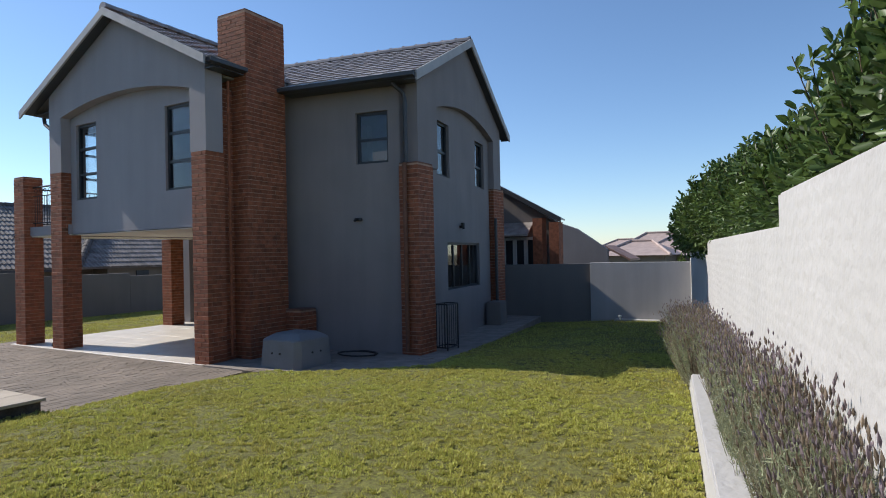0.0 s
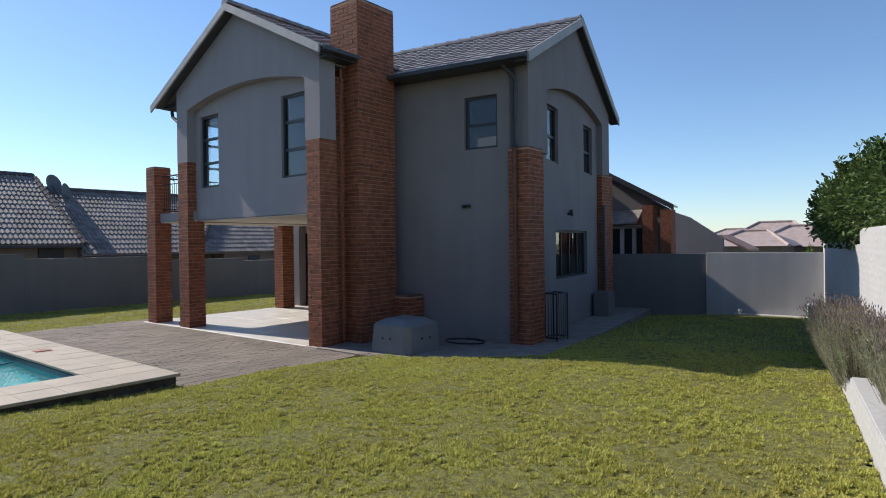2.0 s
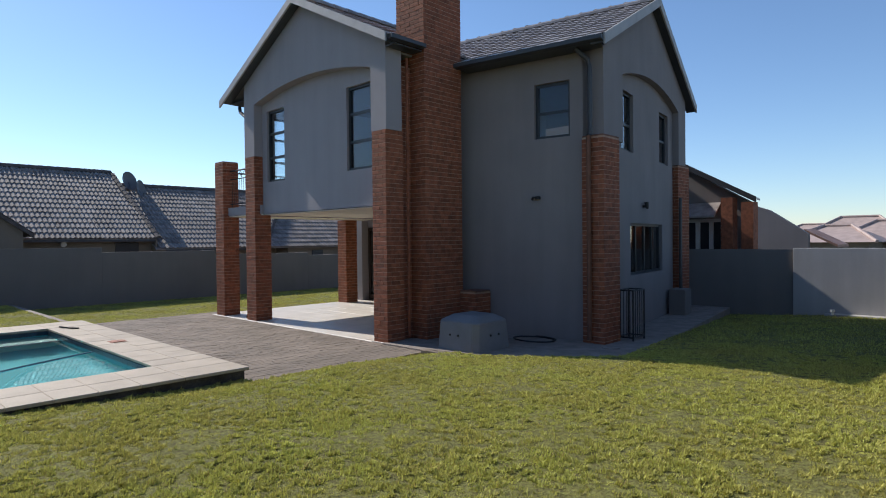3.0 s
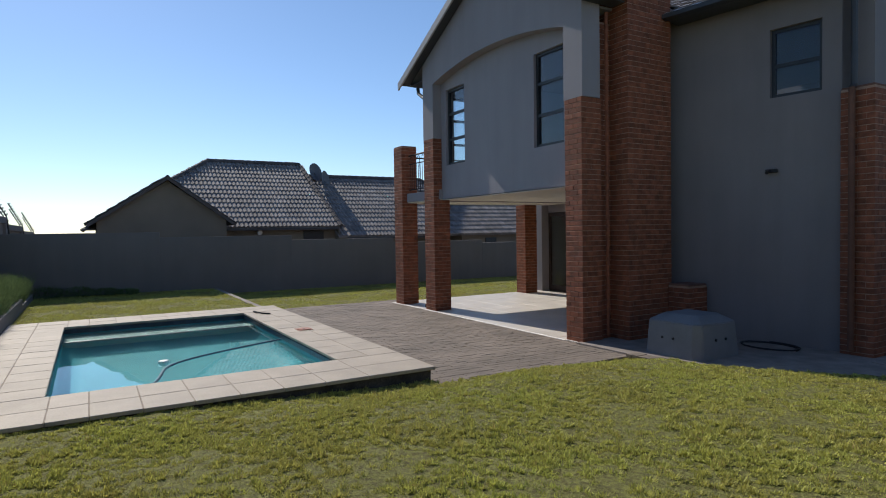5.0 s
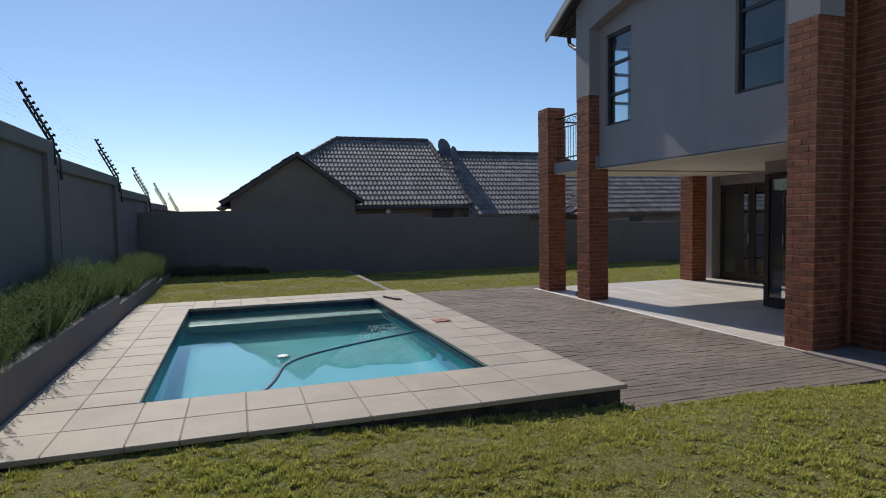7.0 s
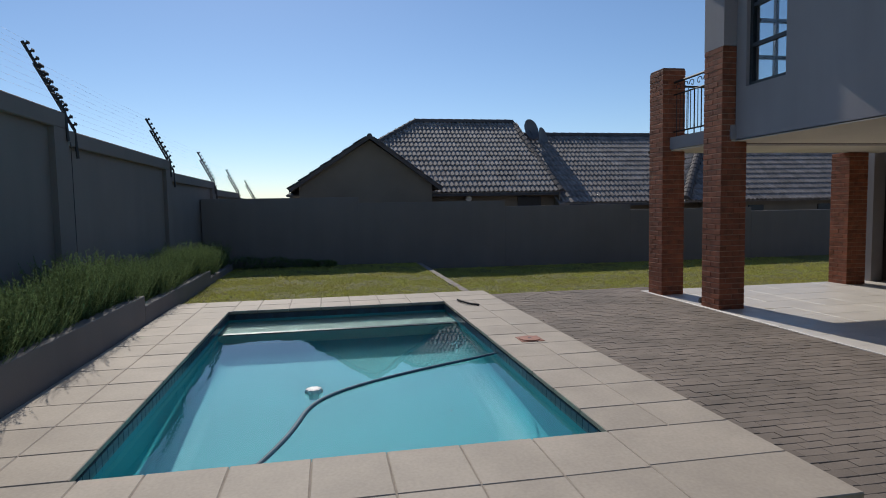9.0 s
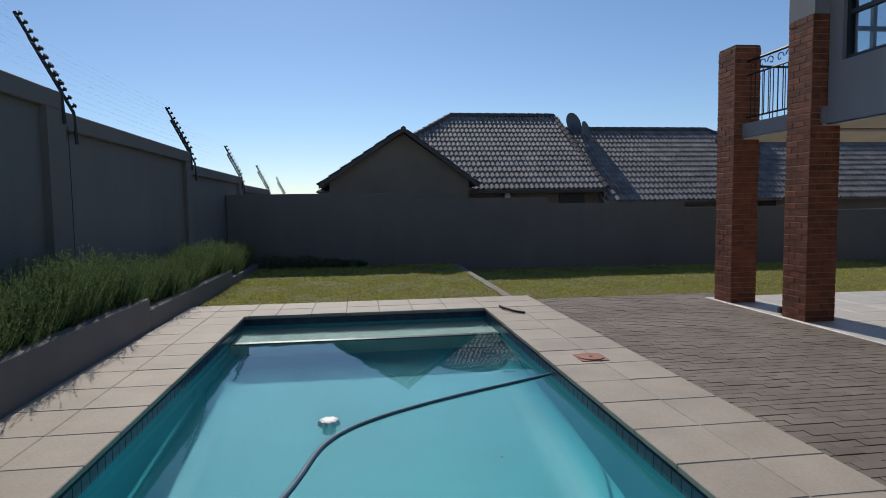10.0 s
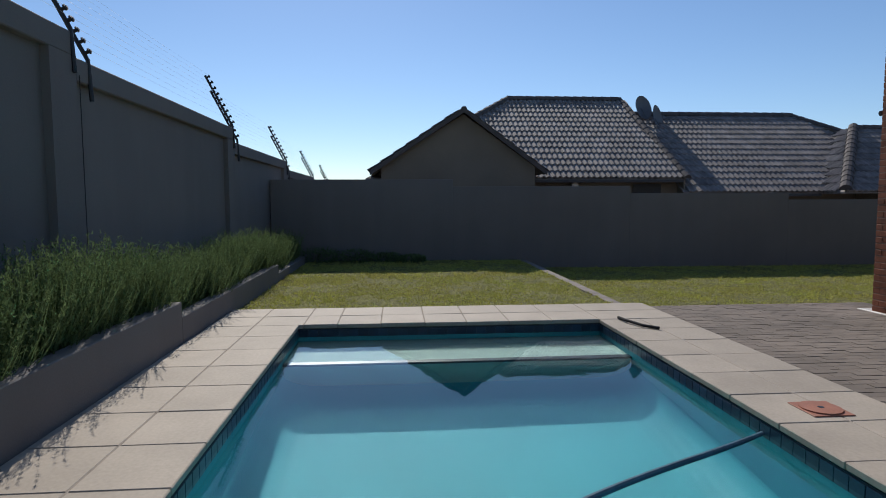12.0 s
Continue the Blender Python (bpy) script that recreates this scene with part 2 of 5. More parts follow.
def fast_mesh(name, verts, faces_n, faces, mat, parent=None, smooth=False):
    """A mesh from arrays: all faces with faces_n corners."""
    me = bpy.data.meshes.new(name)
    me.vertices.add(len(verts))
    me.vertices.foreach_set("co", np.asarray(verts, dtype=np.float32).ravel())
    f = np.asarray(faces, dtype=np.int32)
    me.loops.add(f.size)
    me.loops.foreach_set("vertex_index", f.ravel())
    me.polygons.add(len(f))
    me.polygons.foreach_set("loop_start", np.arange(len(f), dtype=np.int32) * faces_n)
    me.polygons.foreach_set("loop_total", np.full(len(f), faces_n, dtype=np.int32))
    me.update(calc_edges=True)
    me.materials.append(mat)
    me.polygons.foreach_set("use_smooth", np.full(len(f), smooth, dtype=bool))
    ob = new(name, me)
    if parent:
        ob.parent = parent
    return ob


rng = np.random.default_rng(7)


# ---- ground, lawn, boundary walls ----
def wall_x(y):
    """The garden face of the white boundary wall."""
    return 0.30 - 0.1652 * (y - 4.42)


def smooth(a, b, v):
    t = np.clip((v - a) / (b - a), 0, 1)
    return t * t * (3 - 2 * t)


def lawn_z(x, y):
    z = 0.33 + 0.021 * np.minimum(x, 0)
    z = z - 0.11 * smooth(-7.2, -8.1, x) * smooth(1.5, 4.6, y)
    z = z - 0.10 * smooth(6.0, 8.6, y) * smooth(-3.5, -6.5, x)
    z = z - 0.028 * np.maximum(y - 8.5, 0)
    far = smooth(-14, -15.7, x)
    left = 0.175 + 0 * x
    right = -0.012 - 0.003 * np.clip(y - 4.7, 0, 12)
    z = z * (1 - far) + far * np.where(y < 4.72, left, right)
    return z


structure("ground", slab(B(), [(-1500, -1500, -3.0), (1500, -1500, -3.0), (1500, 1500, -3.0), (-1500, 1500, -3.0)], (0, 0, -0.5)), EARTH, "dry veld ground under and beyond the gardens")
structure("ground_plinth", box(B(), -70, -30, -2.99, 45, 40, -1.66), EARTH, "raised earth platform of the housing estate")


def lawn_mask(x, y):
    """True where grass grows."""
    pool = (x < -8.33) & (x > -15.98) & (y < 4.95)
    paving = (x < -8.08) & (x > -16.97) & (y >= 4.9) & (y < 8.75)
    apron = (y > 8.15 + 0.55 * np.clip(x + 7.0, 0, 1.9)) & (x < -5.15 - 0.165 * (y - 10.8)) & (x > -9.6)
    house = (x > -16.55) & (x < -9) & (y > 8.2)
    strip = (np.abs(y - 4.72) < 0.08) & (x < -15.9)
    bed = (x > wall_x(y) - 0.385) | ((y < -0.12) & (x < -7.6)) | (y < -0.6)
    yard = y > 18.45
    return ~(pool | paving | apron | house | strip | bed | (yard & (x > -9)))


def build_lawn():
    step = 0.1
    xs, ys = np.arange(-22.2, 1.3, step), np.arange(-0.8, 24.0, step)
    gx, gy = np.meshgrid(xs, ys, indexing="ij")
    z = lawn_z(gx, gy) + 0.012 * np.sin(gx * 3.1 + np.sin(gy * 2.3)) * np.sin(gy * 2.7)
    z = z + rng.normal(0, 0.004, z.shape)
    idx = np.arange(gx.size).reshape(gx.shape)
    keep = lawn_mask(gx[:-1, :-1] + step / 2, gy[:-1, :-1] + step / 2)
    f = np.stack([idx[:-1, :-1], idx[1:, :-1], idx[1:, 1:], idx[:-1, 1:]], -1)[keep]
    v = np.stack([gx, gy, z], -1).reshape(-1, 3)
    used = np.unique(f)
    remap = np.zeros(len(v), int)
    remap[used] = np.arange(len(used))
    ob = fast_mesh("lawn", v[used], 4, remap[f], TURF, smooth=True)
    tagged(ob, "short kikuyu lawn, green with yellowed patches", kind="structure")


build_lawn()


def clumps(x, y, cell, seed):
    """Smooth random field between 0 and 1, for tufts of a given size."""
    g = np.random.default_rng(seed).random((512, 512))
    u, v = x / cell + 300, y / cell + 300
    i, j = np.floor(u).astype(int), np.floor(v).astype(int)
    a, b = smooth(0, 1, u - i), smooth(0, 1, v - j)
    i, j, i2, j2 = i % 512, j % 512, (i + 1) % 512, (j + 1) % 512
    return (g[i, j] * (1 - a) + g[i2, j] * a) * (1 - b) + (g[i, j2] * (1 - a) + g[i2, j2] * a) * b


def blades(name, mat, n, x0, x1, y0, y1, length, seed, power=1.0, width=0.006, patch=0.0, clump=0.0):
    r = np.random.default_rng(seed)
    x = x0 + (x1 - x0) * r.random(n)
    y = y0 + (y1 - y0) * r.random(n) ** power
    k = lawn_mask(x, y)
    if patch:
        k &= 0.85 * clumps(x, y, 0.07, 71) + 0.15 * clumps(x, y, 1.1, 72) + r.normal(0, 0.12, n) > patch
    if clump:
        k &= 0.85 * clumps(x, y, 0.055, 73) + 0.15 * clumps(x, y, 0.13, 74) + r.normal(0, 0.08, n) > clump
    x, y = x[k], y[k]
    tuft = clumps(x, y, 0.055, 73)
    z = lawn_z(x, y) - 0.004
    a = r.random(len(x)) * 2 * np.pi
    l = length * (0.5 + r.random(len(x))) * (0.25 + 1.7 * tuft ** 2)
    lean = 0.3 + 0.9 * r.random(len(x))
    w = width * (0.7 + 0.6 * r.random(len(x)))
    dx, dy = np.cos(a), np.sin(a)
    p = np.stack([x, y, z], -1)
    side = np.stack([-dy * w, dx * w, 0 * w], -1)
    tip = p + np.stack([dx * l * lean * 0.8, dy * l * lean * 0.8, l / np.sqrt(1 + lean ** 2)], -1)
    v = np.stack([p - side, p + side, tip], 1).reshape(-1, 3)
    ob = fast_mesh(name, v, 3, np.arange(len(v)).reshape(-1, 3), mat)
    return tagged(ob, "short lawn grass blades", "grass", kind="stuff")


blades("grass", BLADE, 980000, -8.6, 0.3, 0.2, 11.5, 0.029, 1, 1.2, 0.0078, clump=0.37)
blades("dry_grass", DRY, 260000, -8.6, 0.3, 0.2, 11.5, 0.028, 2, 1.2, 0.0068, patch=0.57, clump=0.43)
blades("grass", BLADE, 220000, -22.1, -15.8, -0.2, 16, 0.03, 3, 1.0, 0.008)
blades("grass", BLADE, 40000, -7.4, -0.8, 11.5, 18.4, 0.045, 4, 1.0, 0.009)

# white boundary wall, stepping down along the slope
WD = Vector((-0.163, 0.987, 0)).normalized()
WN = Vector((WD.y, -WD.x, 0))


def along(u, off, z, p=(0.30, 4.42)):
    """A point u metres along the boundary's direction from p, off metres behind it."""
    q = Vector((p[0], p[1], 0)) + WD * u + WN * off
    return (q.x, q.y, z)


def wall_piece(bm, u0, u1, o0, o1, z0, z1, p=(0.30, 4.42), bevel=0.0):
    b2 = B()
    slab(b2, [along(u0, o0, z0, p), along(u1, o0, z0, p), along(u1, o1, z0, p), along(u0, o1, z0, p)], (0, 0, z1 - z0))
    if bevel:
        bmesh.ops.bevel(b2, geom=b2.edges[:], offset=bevel, segments=2, affect="EDGES")
    me = bpy.data.meshes.new("tmp")
    b2.to_mesh(me)
    b2.free()
    bm.from_mesh(me)
    bpy.data.meshes.remove(me)
    return bm


def stepped_wall(steps, o0, o1):
    """One wall whose top steps down: a stepped outline, given thickness and softened edges."""
    bm = B()
    pts = [along(steps[0][0], o0, -1.7)]
    for u0, u1, z1 in steps:
        pts += [along(u0, o0, z1), along(u1, o0, z1)]
    pts.append(along(steps[-1][1], o0, -1.7))
    slab(bm, pts, WN * (o1 - o0))
    bmesh.ops.bevel(bm, geom=bm.edges[:], offset=0.012, segments=2, affect="EDGES")
    return bm


bm = stepped_wall(((-6.0, 0.0, 2.32), (0.0, 6.45, 2.14), (6.45, 14.5, 1.92)), 0.0, 0.22)
structure("wall_east", bm, WHITE_WALL, "white painted rough brick boundary wall with stepped top")
# its planter
bm = stepped_wall(((-6.0, 0.35, 0.74), (0.35, 3.55, 0.62), (3.55, 7.0, 0.50), (7.0, 14.2, 0.38)), -0.365, -0.155)
structure("planter_wall_east", bm, WHITE_WALL, "low white stepped planter wall along the boundary")
bm = B()
for u0, u1, z1 in ((-6.0, 0.35, 0.64), (0.35, 3.55, 0.52), (3.55, 7.0, 0.40), (7.0, 14.2, 0.28)):
    wall_piece(bm, u0, u1, -0.157, 0.002, -1.7, z1)
structure("planter_soil_east", bm, SOIL, "dark soil in the planter")

# side wall with piers and a top beam
bm = B()
SIDE = ((3.0, -4.2, 3.15), (-4.2, -9.15, 3.05), (-9.15, -14.1, 2.95), (-14.1, -19.15, 2.75), (-19.15, -24.1, 2.52), (-24.1, -29, 2.32), (-29, -34, 2.15), (-34, -39, 2.0))
for x0, x1, z1 in SIDE:
    box(bm, x0, -1.08, -1.7, x1, -0.93, z1 - 0.2)
    box(bm, x0, -1.13, z1 - 0.2, x1, -0.86, z1, 0.01)
    box(bm, x1 + 0.40, -1.12, -1.7, x1, -0.86, z1 - 0.2)
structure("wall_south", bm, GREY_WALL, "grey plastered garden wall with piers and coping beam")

# back wall, stepping down
bm = B()
for y0, y1, z1 in ((-0.9, 3.13, 2.0), (3.13, 7.23, 1.84), (7.23, 11.07, 1.68), (11.07, 15.1, 1.52), (15.1, 19.2, 1.4), (19.2, 30.0, 1.28)):
    box(bm, -22.42, y0, -1.7, -22.2, y1, z1, 0.006)
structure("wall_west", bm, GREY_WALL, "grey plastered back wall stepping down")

# planter at the side wall
bm = B()
for x0, x1, z1 in ((-7.6, -14.3, 0.60), (-14.3, -18.9, 0.46), (-18.9, -22.19, 0.32)):
    box(bm, x0, -0.27, -1.7, x1, -0.13, z1, 0.008)
box(bm, -7.6, -0.87, -1.7, -7.46, -0.13, 0.60)
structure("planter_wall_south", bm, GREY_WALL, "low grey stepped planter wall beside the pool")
bm = B()
for x0, x1, z1 in ((-7.6, -14.3, 0.52), (-14.3, -18.9, 0.38), (-18.9, -22.19, 0.24)):
    box(bm, x0, -0.935, -1.7, x1, -0.265, z1)
structure("planter_soil_south", bm, SOIL, "dark soil in the planter")

# gate wall at the end of the side garden
bm = B()
slab(bm, [(-4.86, 18.64, -1.7), (-8.3, 18.07, -1.7), (-8.3, 18.27, -1.7), (-4.86, 18.84, -1.7)], (0, 0, 3.33))
# darker grey than wall_north_b: part of its shade is put into the colour
structure("wall_north_a", bm, GREY_WALL, "plastered yard wall, its shade deepened by a darker grey")
bm = B()
box(bm, -4.86, 18.55, -1.7, -1.95, 18.75, 1.66, 0.006)
box(bm, -4.1, 18.25, -1.7, -1.95, 18.55, 0.02, 0.01)
structure("wall_north_b", bm, GATE_WALL, "pale plastered yard wall with a concrete kerb")
# closing walls out of sight
structure("wall_north_c", box(B(), -22.2, 23.6, -1.7, -8.3, 23.8, 1.7), GATE_WALL, "plain plastered wall")

# ---- pool ----
PX0, PX1, PY0, PY1, PZ, WZ = -15.02, -9.35, 0.80, 4.07, 0.22, 0.10
bm = B()
box(bm, PX0, PY0, -1.25, PX1, PY1, PZ - 0.05)
for f in [f for f in bm.faces if f.normal.z > 0.9]:
    bm.faces.remove(f)
low = [e for e in bm.edges if all(v.co.z < -1 for v in e.verts)]
bmesh.ops.bevel(bm, geom=low, offset=0.34, segments=6, affect="EDGES", profile=0.5)
for v in bm.verts:
    if v.co.z < 0:
        v.co.z += 0.60 * (PX1 - v.co.x) / (PX1 - PX0) * min(1, -v.co.z / 1.0)
bmesh.ops.reverse_faces(bm, faces=bm.faces[:])
for f in bm.faces:
    f.smooth = len(f.verts) == 4 and f.calc_area() < 1.5 and abs(f.normal.z) > 0.05
pool = thing("swimming_pool", "rectangular turquoise plastered pool filled with clear water", "pool", kind="structure")
part("basin", bm, POOL, pool, "turquoise marbelite basin")
bm = B()
box(bm, PX0 + 0.001, PY0 + 0.001, -1.35, PX0 + 0.91, PY1 - 0.001, -0.14, 0.015)
part("step", bm, STEP_POOL, pool, "pale plastered step under water")
bm = B()
box(bm, PX0 + 0.83, PY0 + 0.004, -0.137, PX0 + 0.913, PY1 - 0.004, -0.130)
box(bm, PX0 + 0.912, PY0 + 0.004, -0.19, PX0 + 0.918, PY1 - 0.004, -0.137)
part("step_nosing", bm, BAND, pool, "dark tile nosing on the step")
bm = B()
slab(bm, [(PX0, PY0, WZ), (PX1, PY0, WZ), (PX1, PY1, WZ), (PX0, PY1, WZ)], (0, 0, -0.0005))
for f in [f for f in bm.faces if f.normal.z < 0.5]:
    bm.faces.remove(f)
water = part("water", bm, WATER, pool, "clear still water")
water.visible_shadow = False

# ---- coping round the pool ----
coping = thing("pool_coping", "sand-coloured concrete coping slabs round the pool", "coping", kind="structure")
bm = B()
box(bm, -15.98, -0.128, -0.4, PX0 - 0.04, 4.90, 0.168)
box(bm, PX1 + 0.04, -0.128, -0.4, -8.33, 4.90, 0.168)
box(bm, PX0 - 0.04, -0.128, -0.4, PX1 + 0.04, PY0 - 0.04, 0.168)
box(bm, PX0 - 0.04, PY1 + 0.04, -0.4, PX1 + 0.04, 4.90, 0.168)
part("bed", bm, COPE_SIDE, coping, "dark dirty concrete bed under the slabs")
bm = B()
box(bm, -15.97, -0.12, 0.168, PX0 - 0.02, 4.89, 0.2155)
box(bm, PX1 + 0.02, -0.12, 0.168, -8.34, 4.89, 0.2155)
box(bm, PX0 - 0.02, -0.12, 0.168, PX1 + 0.02, PY0 - 0.02, 0.2155)
box(bm, PX0 - 0.02, PY1 + 0.02, 0.168, PX1 + 0.02, 4.89, 0.2155)
part("grout", bm, GROUT_COPE, coping, "sandy grout between the slabs")

# ---- patio, paving, strips ----
bm = B()
box(bm, -16.45, 8.25, -0.5, -9.2, 13.3, 0.0)
box(bm, -16.3, 13.3, -0.5, -12.2, 17.0, 0.0)
structure("patio_base", bm, GROUT, "grouted screed of the covered patio")
bm = B()
box(bm, -16.97, 4.955, -1.7, -8.0, 8.245, -0.032)
box(bm, -16.97, 8.245, -1.7, -16.46, 8.75, -0.032)
structure("paving_bed", bm, SAND, "sand bed of the brick paving")
bm = B()
for x0 in np.arange(-22.1, -16.1, 1.0):
    box(bm, x0, 4.645, -0.3, min(x0 + 0.995, -16.03), 4.79, 0.175, 0.008)
structure("edging_strip", bm, CONCRETE, "narrow concrete edging strip across the lawn")
bm = B()
pts = [(-9.25, 8.18), (-7.0, 8.18), (-5.1, 9.25), (-5.15, 10.8), (-6.35, 18.3), (-9.3, 18.3)]
slab(bm, [(x, y, -0.5) for x, y in pts], (0, 0, 0.525))
structure("apron", bm, CONCRETE, "concrete apron slab round the foot of the house")


# ---- the house ----
house = thing("house", "two-storey grey plastered house with face-brick piers and tiled gable roofs", "house")


def strip_wall(bm, place, profile, off):
    """A wall made of vertical slices: profile is rows of (u, z0, z1), place(u, z) gives a point, off its thickness."""
    for (u0, a0, b0), (u1, a1, b1) in zip(profile, profile[1:]):
        slab(bm, [place(u0, a0), place(u1, a1), place(u1, b1), place(u0, b0)], off)
    bmesh.ops.remove_doubles(bm, verts=bm.verts[:], dist=0.0005)
    return bm


def pierced(bm, place, u0, u1, z0, z1, holes, off):
    """A flat wall with rectangular openings (ua, ub, za, zb) side by side."""
    us = sorted({u0, u1, *[h[0] for h in holes], *[h[1] for h in holes]})
    for a, b in zip(us, us[1:]):
        cuts = sorted((h[2], h[3]) for h in holes if h[0] <= a and h[1] >= b)
        z = z0
        for c, d in cuts + [(z1, z1)]:
            if c > z:
                slab(bm, [place(a, z), place(b, z), place(b, c), place(a, c)], off)
            z = d
    bmesh.ops.remove_doubles(bm, verts=bm.verts[:], dist=0.0005)
    return bm


LX0, LX1, LF, LR = -14.60, -9.17, 8.28, 8.50   # left block: outer piers, front plane, recessed face
AX0, AX1 = -14.12, -9.62                        # recess jambs
APEX_X, APEX_Z, EAVE_Z, HALF = -12.0, 7.30, 5.62, 3.30
HR = 3.10                                       # the slope towards the chimney is a little shorter
EAVE_R = APEX_Z - HR * (APEX_Z - EAVE_Z) / HALF


def roof_z(x):
    return APEX_Z - abs(x - APEX_X) * (APEX_Z - EAVE_Z) / HALF


def arch_z(u, a, b, spring, rise):
    t = (u - a) / (b - a) * 2 - 1
    return spring + rise * (1 - t * t)


# gable front with its shallow arch
bm = B()
front = lambda u, z: (u, LF, z)
prof = [(LX0, 4.08, roof_z(LX0) - 0.1), (AX0, 4.08, roof_z(AX0) - 0.1)]
strip_wall(bm, front, prof, (0, 0.30, 0))
us = [AX0 + (AX1 - AX0) * i / 24 for i in range(25)]
us = sorted(set(us + [APEX_X]))
strip_wall(bm, front, [(u, arch_z(u, AX0, AX1, 5.33, 0.28), roof_z(u) - 0.1) for u in us], (0, 0.218, 0))
strip_wall(bm, front, [(AX1, 4.08, roof_z(AX1) - 0.1), (LX1, 4.08, roof_z(LX1) - 0.1)], (0, 0.40, 0))
part("gable_front", bm, PLASTER, house, "grey plastered gable front with a shallow arch")
# recessed face with two tall windows
WL, WR = (-13.90, -13.10, 3.43, 5.16), (-10.68, -9.86, 3.43, 5.16)
bm = B()
pierced(bm, lambda u, z: (u, LR, z), AX0, AX1, 2.645, 5.62, (WL, WR), (0, 0.22, 0))
part("recessed_wall", bm, PLASTER, house, "grey plastered wall over the patio")
# side walls, floor slab and soffit of the upper storey
bm = B()
pierced(bm, lambda u, z: (LX0, u, z), 8.58, 13.6, 2.62, 5.7, ((8.95, 10.6, 3.43, 5.16),), (0.22, 0, 0))
part("side_wall", bm, PLASTER, house)
bm = B()
box(bm, -9.39, 9.05, 0.0, -9.17, 10.86, 5.62)
part("side_wall", bm, PLASTER, house)
bm = B()
box(bm, LX0 + 0.222, 13.38, 2.8, -9.2, 13.6, 5.6)
part("rear_wall", bm, INSIDE, house)
bm = B()
box(bm, AX0 + 0.02, 8.722, 2.665, -9.395, 13.6, 2.80)
box(bm, -16.2, 8.42, 2.665, AX0 + 0.018, 13.6, 2.88)
part("floor_slab", bm, PLASTER, house, "grey slab edge of the balcony")
bm = B()
box(bm, AX0 + 0.0, 8.50, 2.635, -9.395, 13.29, 2.660)
box(bm, -16.18, 8.45, 2.637, AX0 - 0.002, 13.29, 2.662)
part("patio_ceiling", bm, SOFFIT, house, "cream painted patio ceiling")
bm = B()
box(bm, LX0 + 0.222, 8.722, 5.58, -9.2, 13.38, 5.62)
part("ceiling", bm, INSIDE, house)


def window(u0, u1, z0, z1, place, inward, bars_z=(), bars_u=(), depth=0.07, label="charcoal aluminium window", fw=0.055, mat=FRAME):
    """A framed window: the frame is one mesh, each pane another."""
    inward = Vector(inward)
    bm = B()

    def bar(a, b, c, d, dp=depth, o=0.03):
        slab(bm, [Vector(place(a, c)) + inward * o, Vector(place(b, c)) + inward * o, Vector(place(b, d)) + inward * o, Vector(place(a, d)) + inward * o], inward * dp)

    bar(u0, u0 + fw, z0, z1)
    bar(u1 - fw, u1, z0, z1)
    bar(u0 + fw, u1 - fw, z0, z0 + fw)
    bar(u0 + fw, u1 - fw, z1 - fw, z1)
    bmesh.ops.remove_doubles(bm, verts=bm.verts[:], dist=0.0005)
    w = part("window", bm, mat, house, label)
    for z in bars_z:
        bm = B()
        bar(u0 + fw, u1 - fw, z - 0.028, z + 0.028, depth - 0.006, 0.034)
        part("transom", bm, mat, w)
    for u in bars_u:
        bm = B()
        bar(u - 0.028, u + 0.028, z0 + fw, z1 - fw, depth - 0.012, 0.038)
        part("mullion", bm, mat, w)
    us = [u0 + fw, *[u for u in bars_u], u1 - fw]
    zs = [z0 + fw, *[z for z in bars_z], z1 - fw]
    for a, b in zip(us, us[1:]):
        for c, d in zip(zs, zs[1:]):
            bm = B()
            o = 0.06
            slab(bm, [Vector(place(a, c)) + inward * o, Vector(place(b, c)) + inward * o, Vector(place(b, d)) + inward * o, Vector(place(a, d)) + inward * o], inward * 0.006)
            g = part("pane", bm, GLASS, w)
            g.visible_shadow = False
    bm = B()
    slab(bm, [Vector(place(u0 - 0.03, z0 - 0.05)) - inward * 0.02, Vector(place(u1 + 0.03, z0 - 0.05)) - inward * 0.02, Vector(place(u1 + 0.03, z0 - 0.002)) - inward * 0.02, Vector(place(u0 - 0.03, z0 - 0.002)) - inward * 0.02], inward * 0.09)
    part("sill", bm, FRAME if mat is FRAME else PLASTER, w)
    return w


fr = lambda u, z: (u, LR + 0.03, z)
window(*WL, fr, (0, 1, 0), (4.02, 4.60))
window(*WR, fr, (0, 1, 0), (4.02, 4.60))
window(8.95, 10.6, 3.43, 5.16, lambda u, z: (LX0 + 0.02, u, z), (1, 0, 0), (4.02, 4.60), (9.5, 10.05))

# right block: front wall, and a side wall that follows the boundary's direction
RP = (-6.06, 10.86)
side = lambda u, z: along(u, 0.0, z, RP)
sn = (-WN.x, -WN.y, 0)
UW = (0.66, 1.40, 3.92, 4.99)
bm = B()
pierced(bm, lambda u, z: along(0, -u, z, RP), 0.24, 3.13, -0.4, 5.62, (UW,), WD * 0.24)
part("front_wall", bm, TAUPE_SHADED, house, "plain taupe-grey plastered wall, darkened in colour for its shade")
window(*UW, lambda u, z: along(0.04, -u, z, RP), WD, (4.42,))
RAPEX_U, RAPEX_Z, REAVE_Z, RHALF = 3.35, 7.30, 5.55, 3.42


def rroof_z(u):
    return RAPEX_Z - abs(u - RAPEX_U) * (RAPEX_Z - REAVE_Z) / RHALF


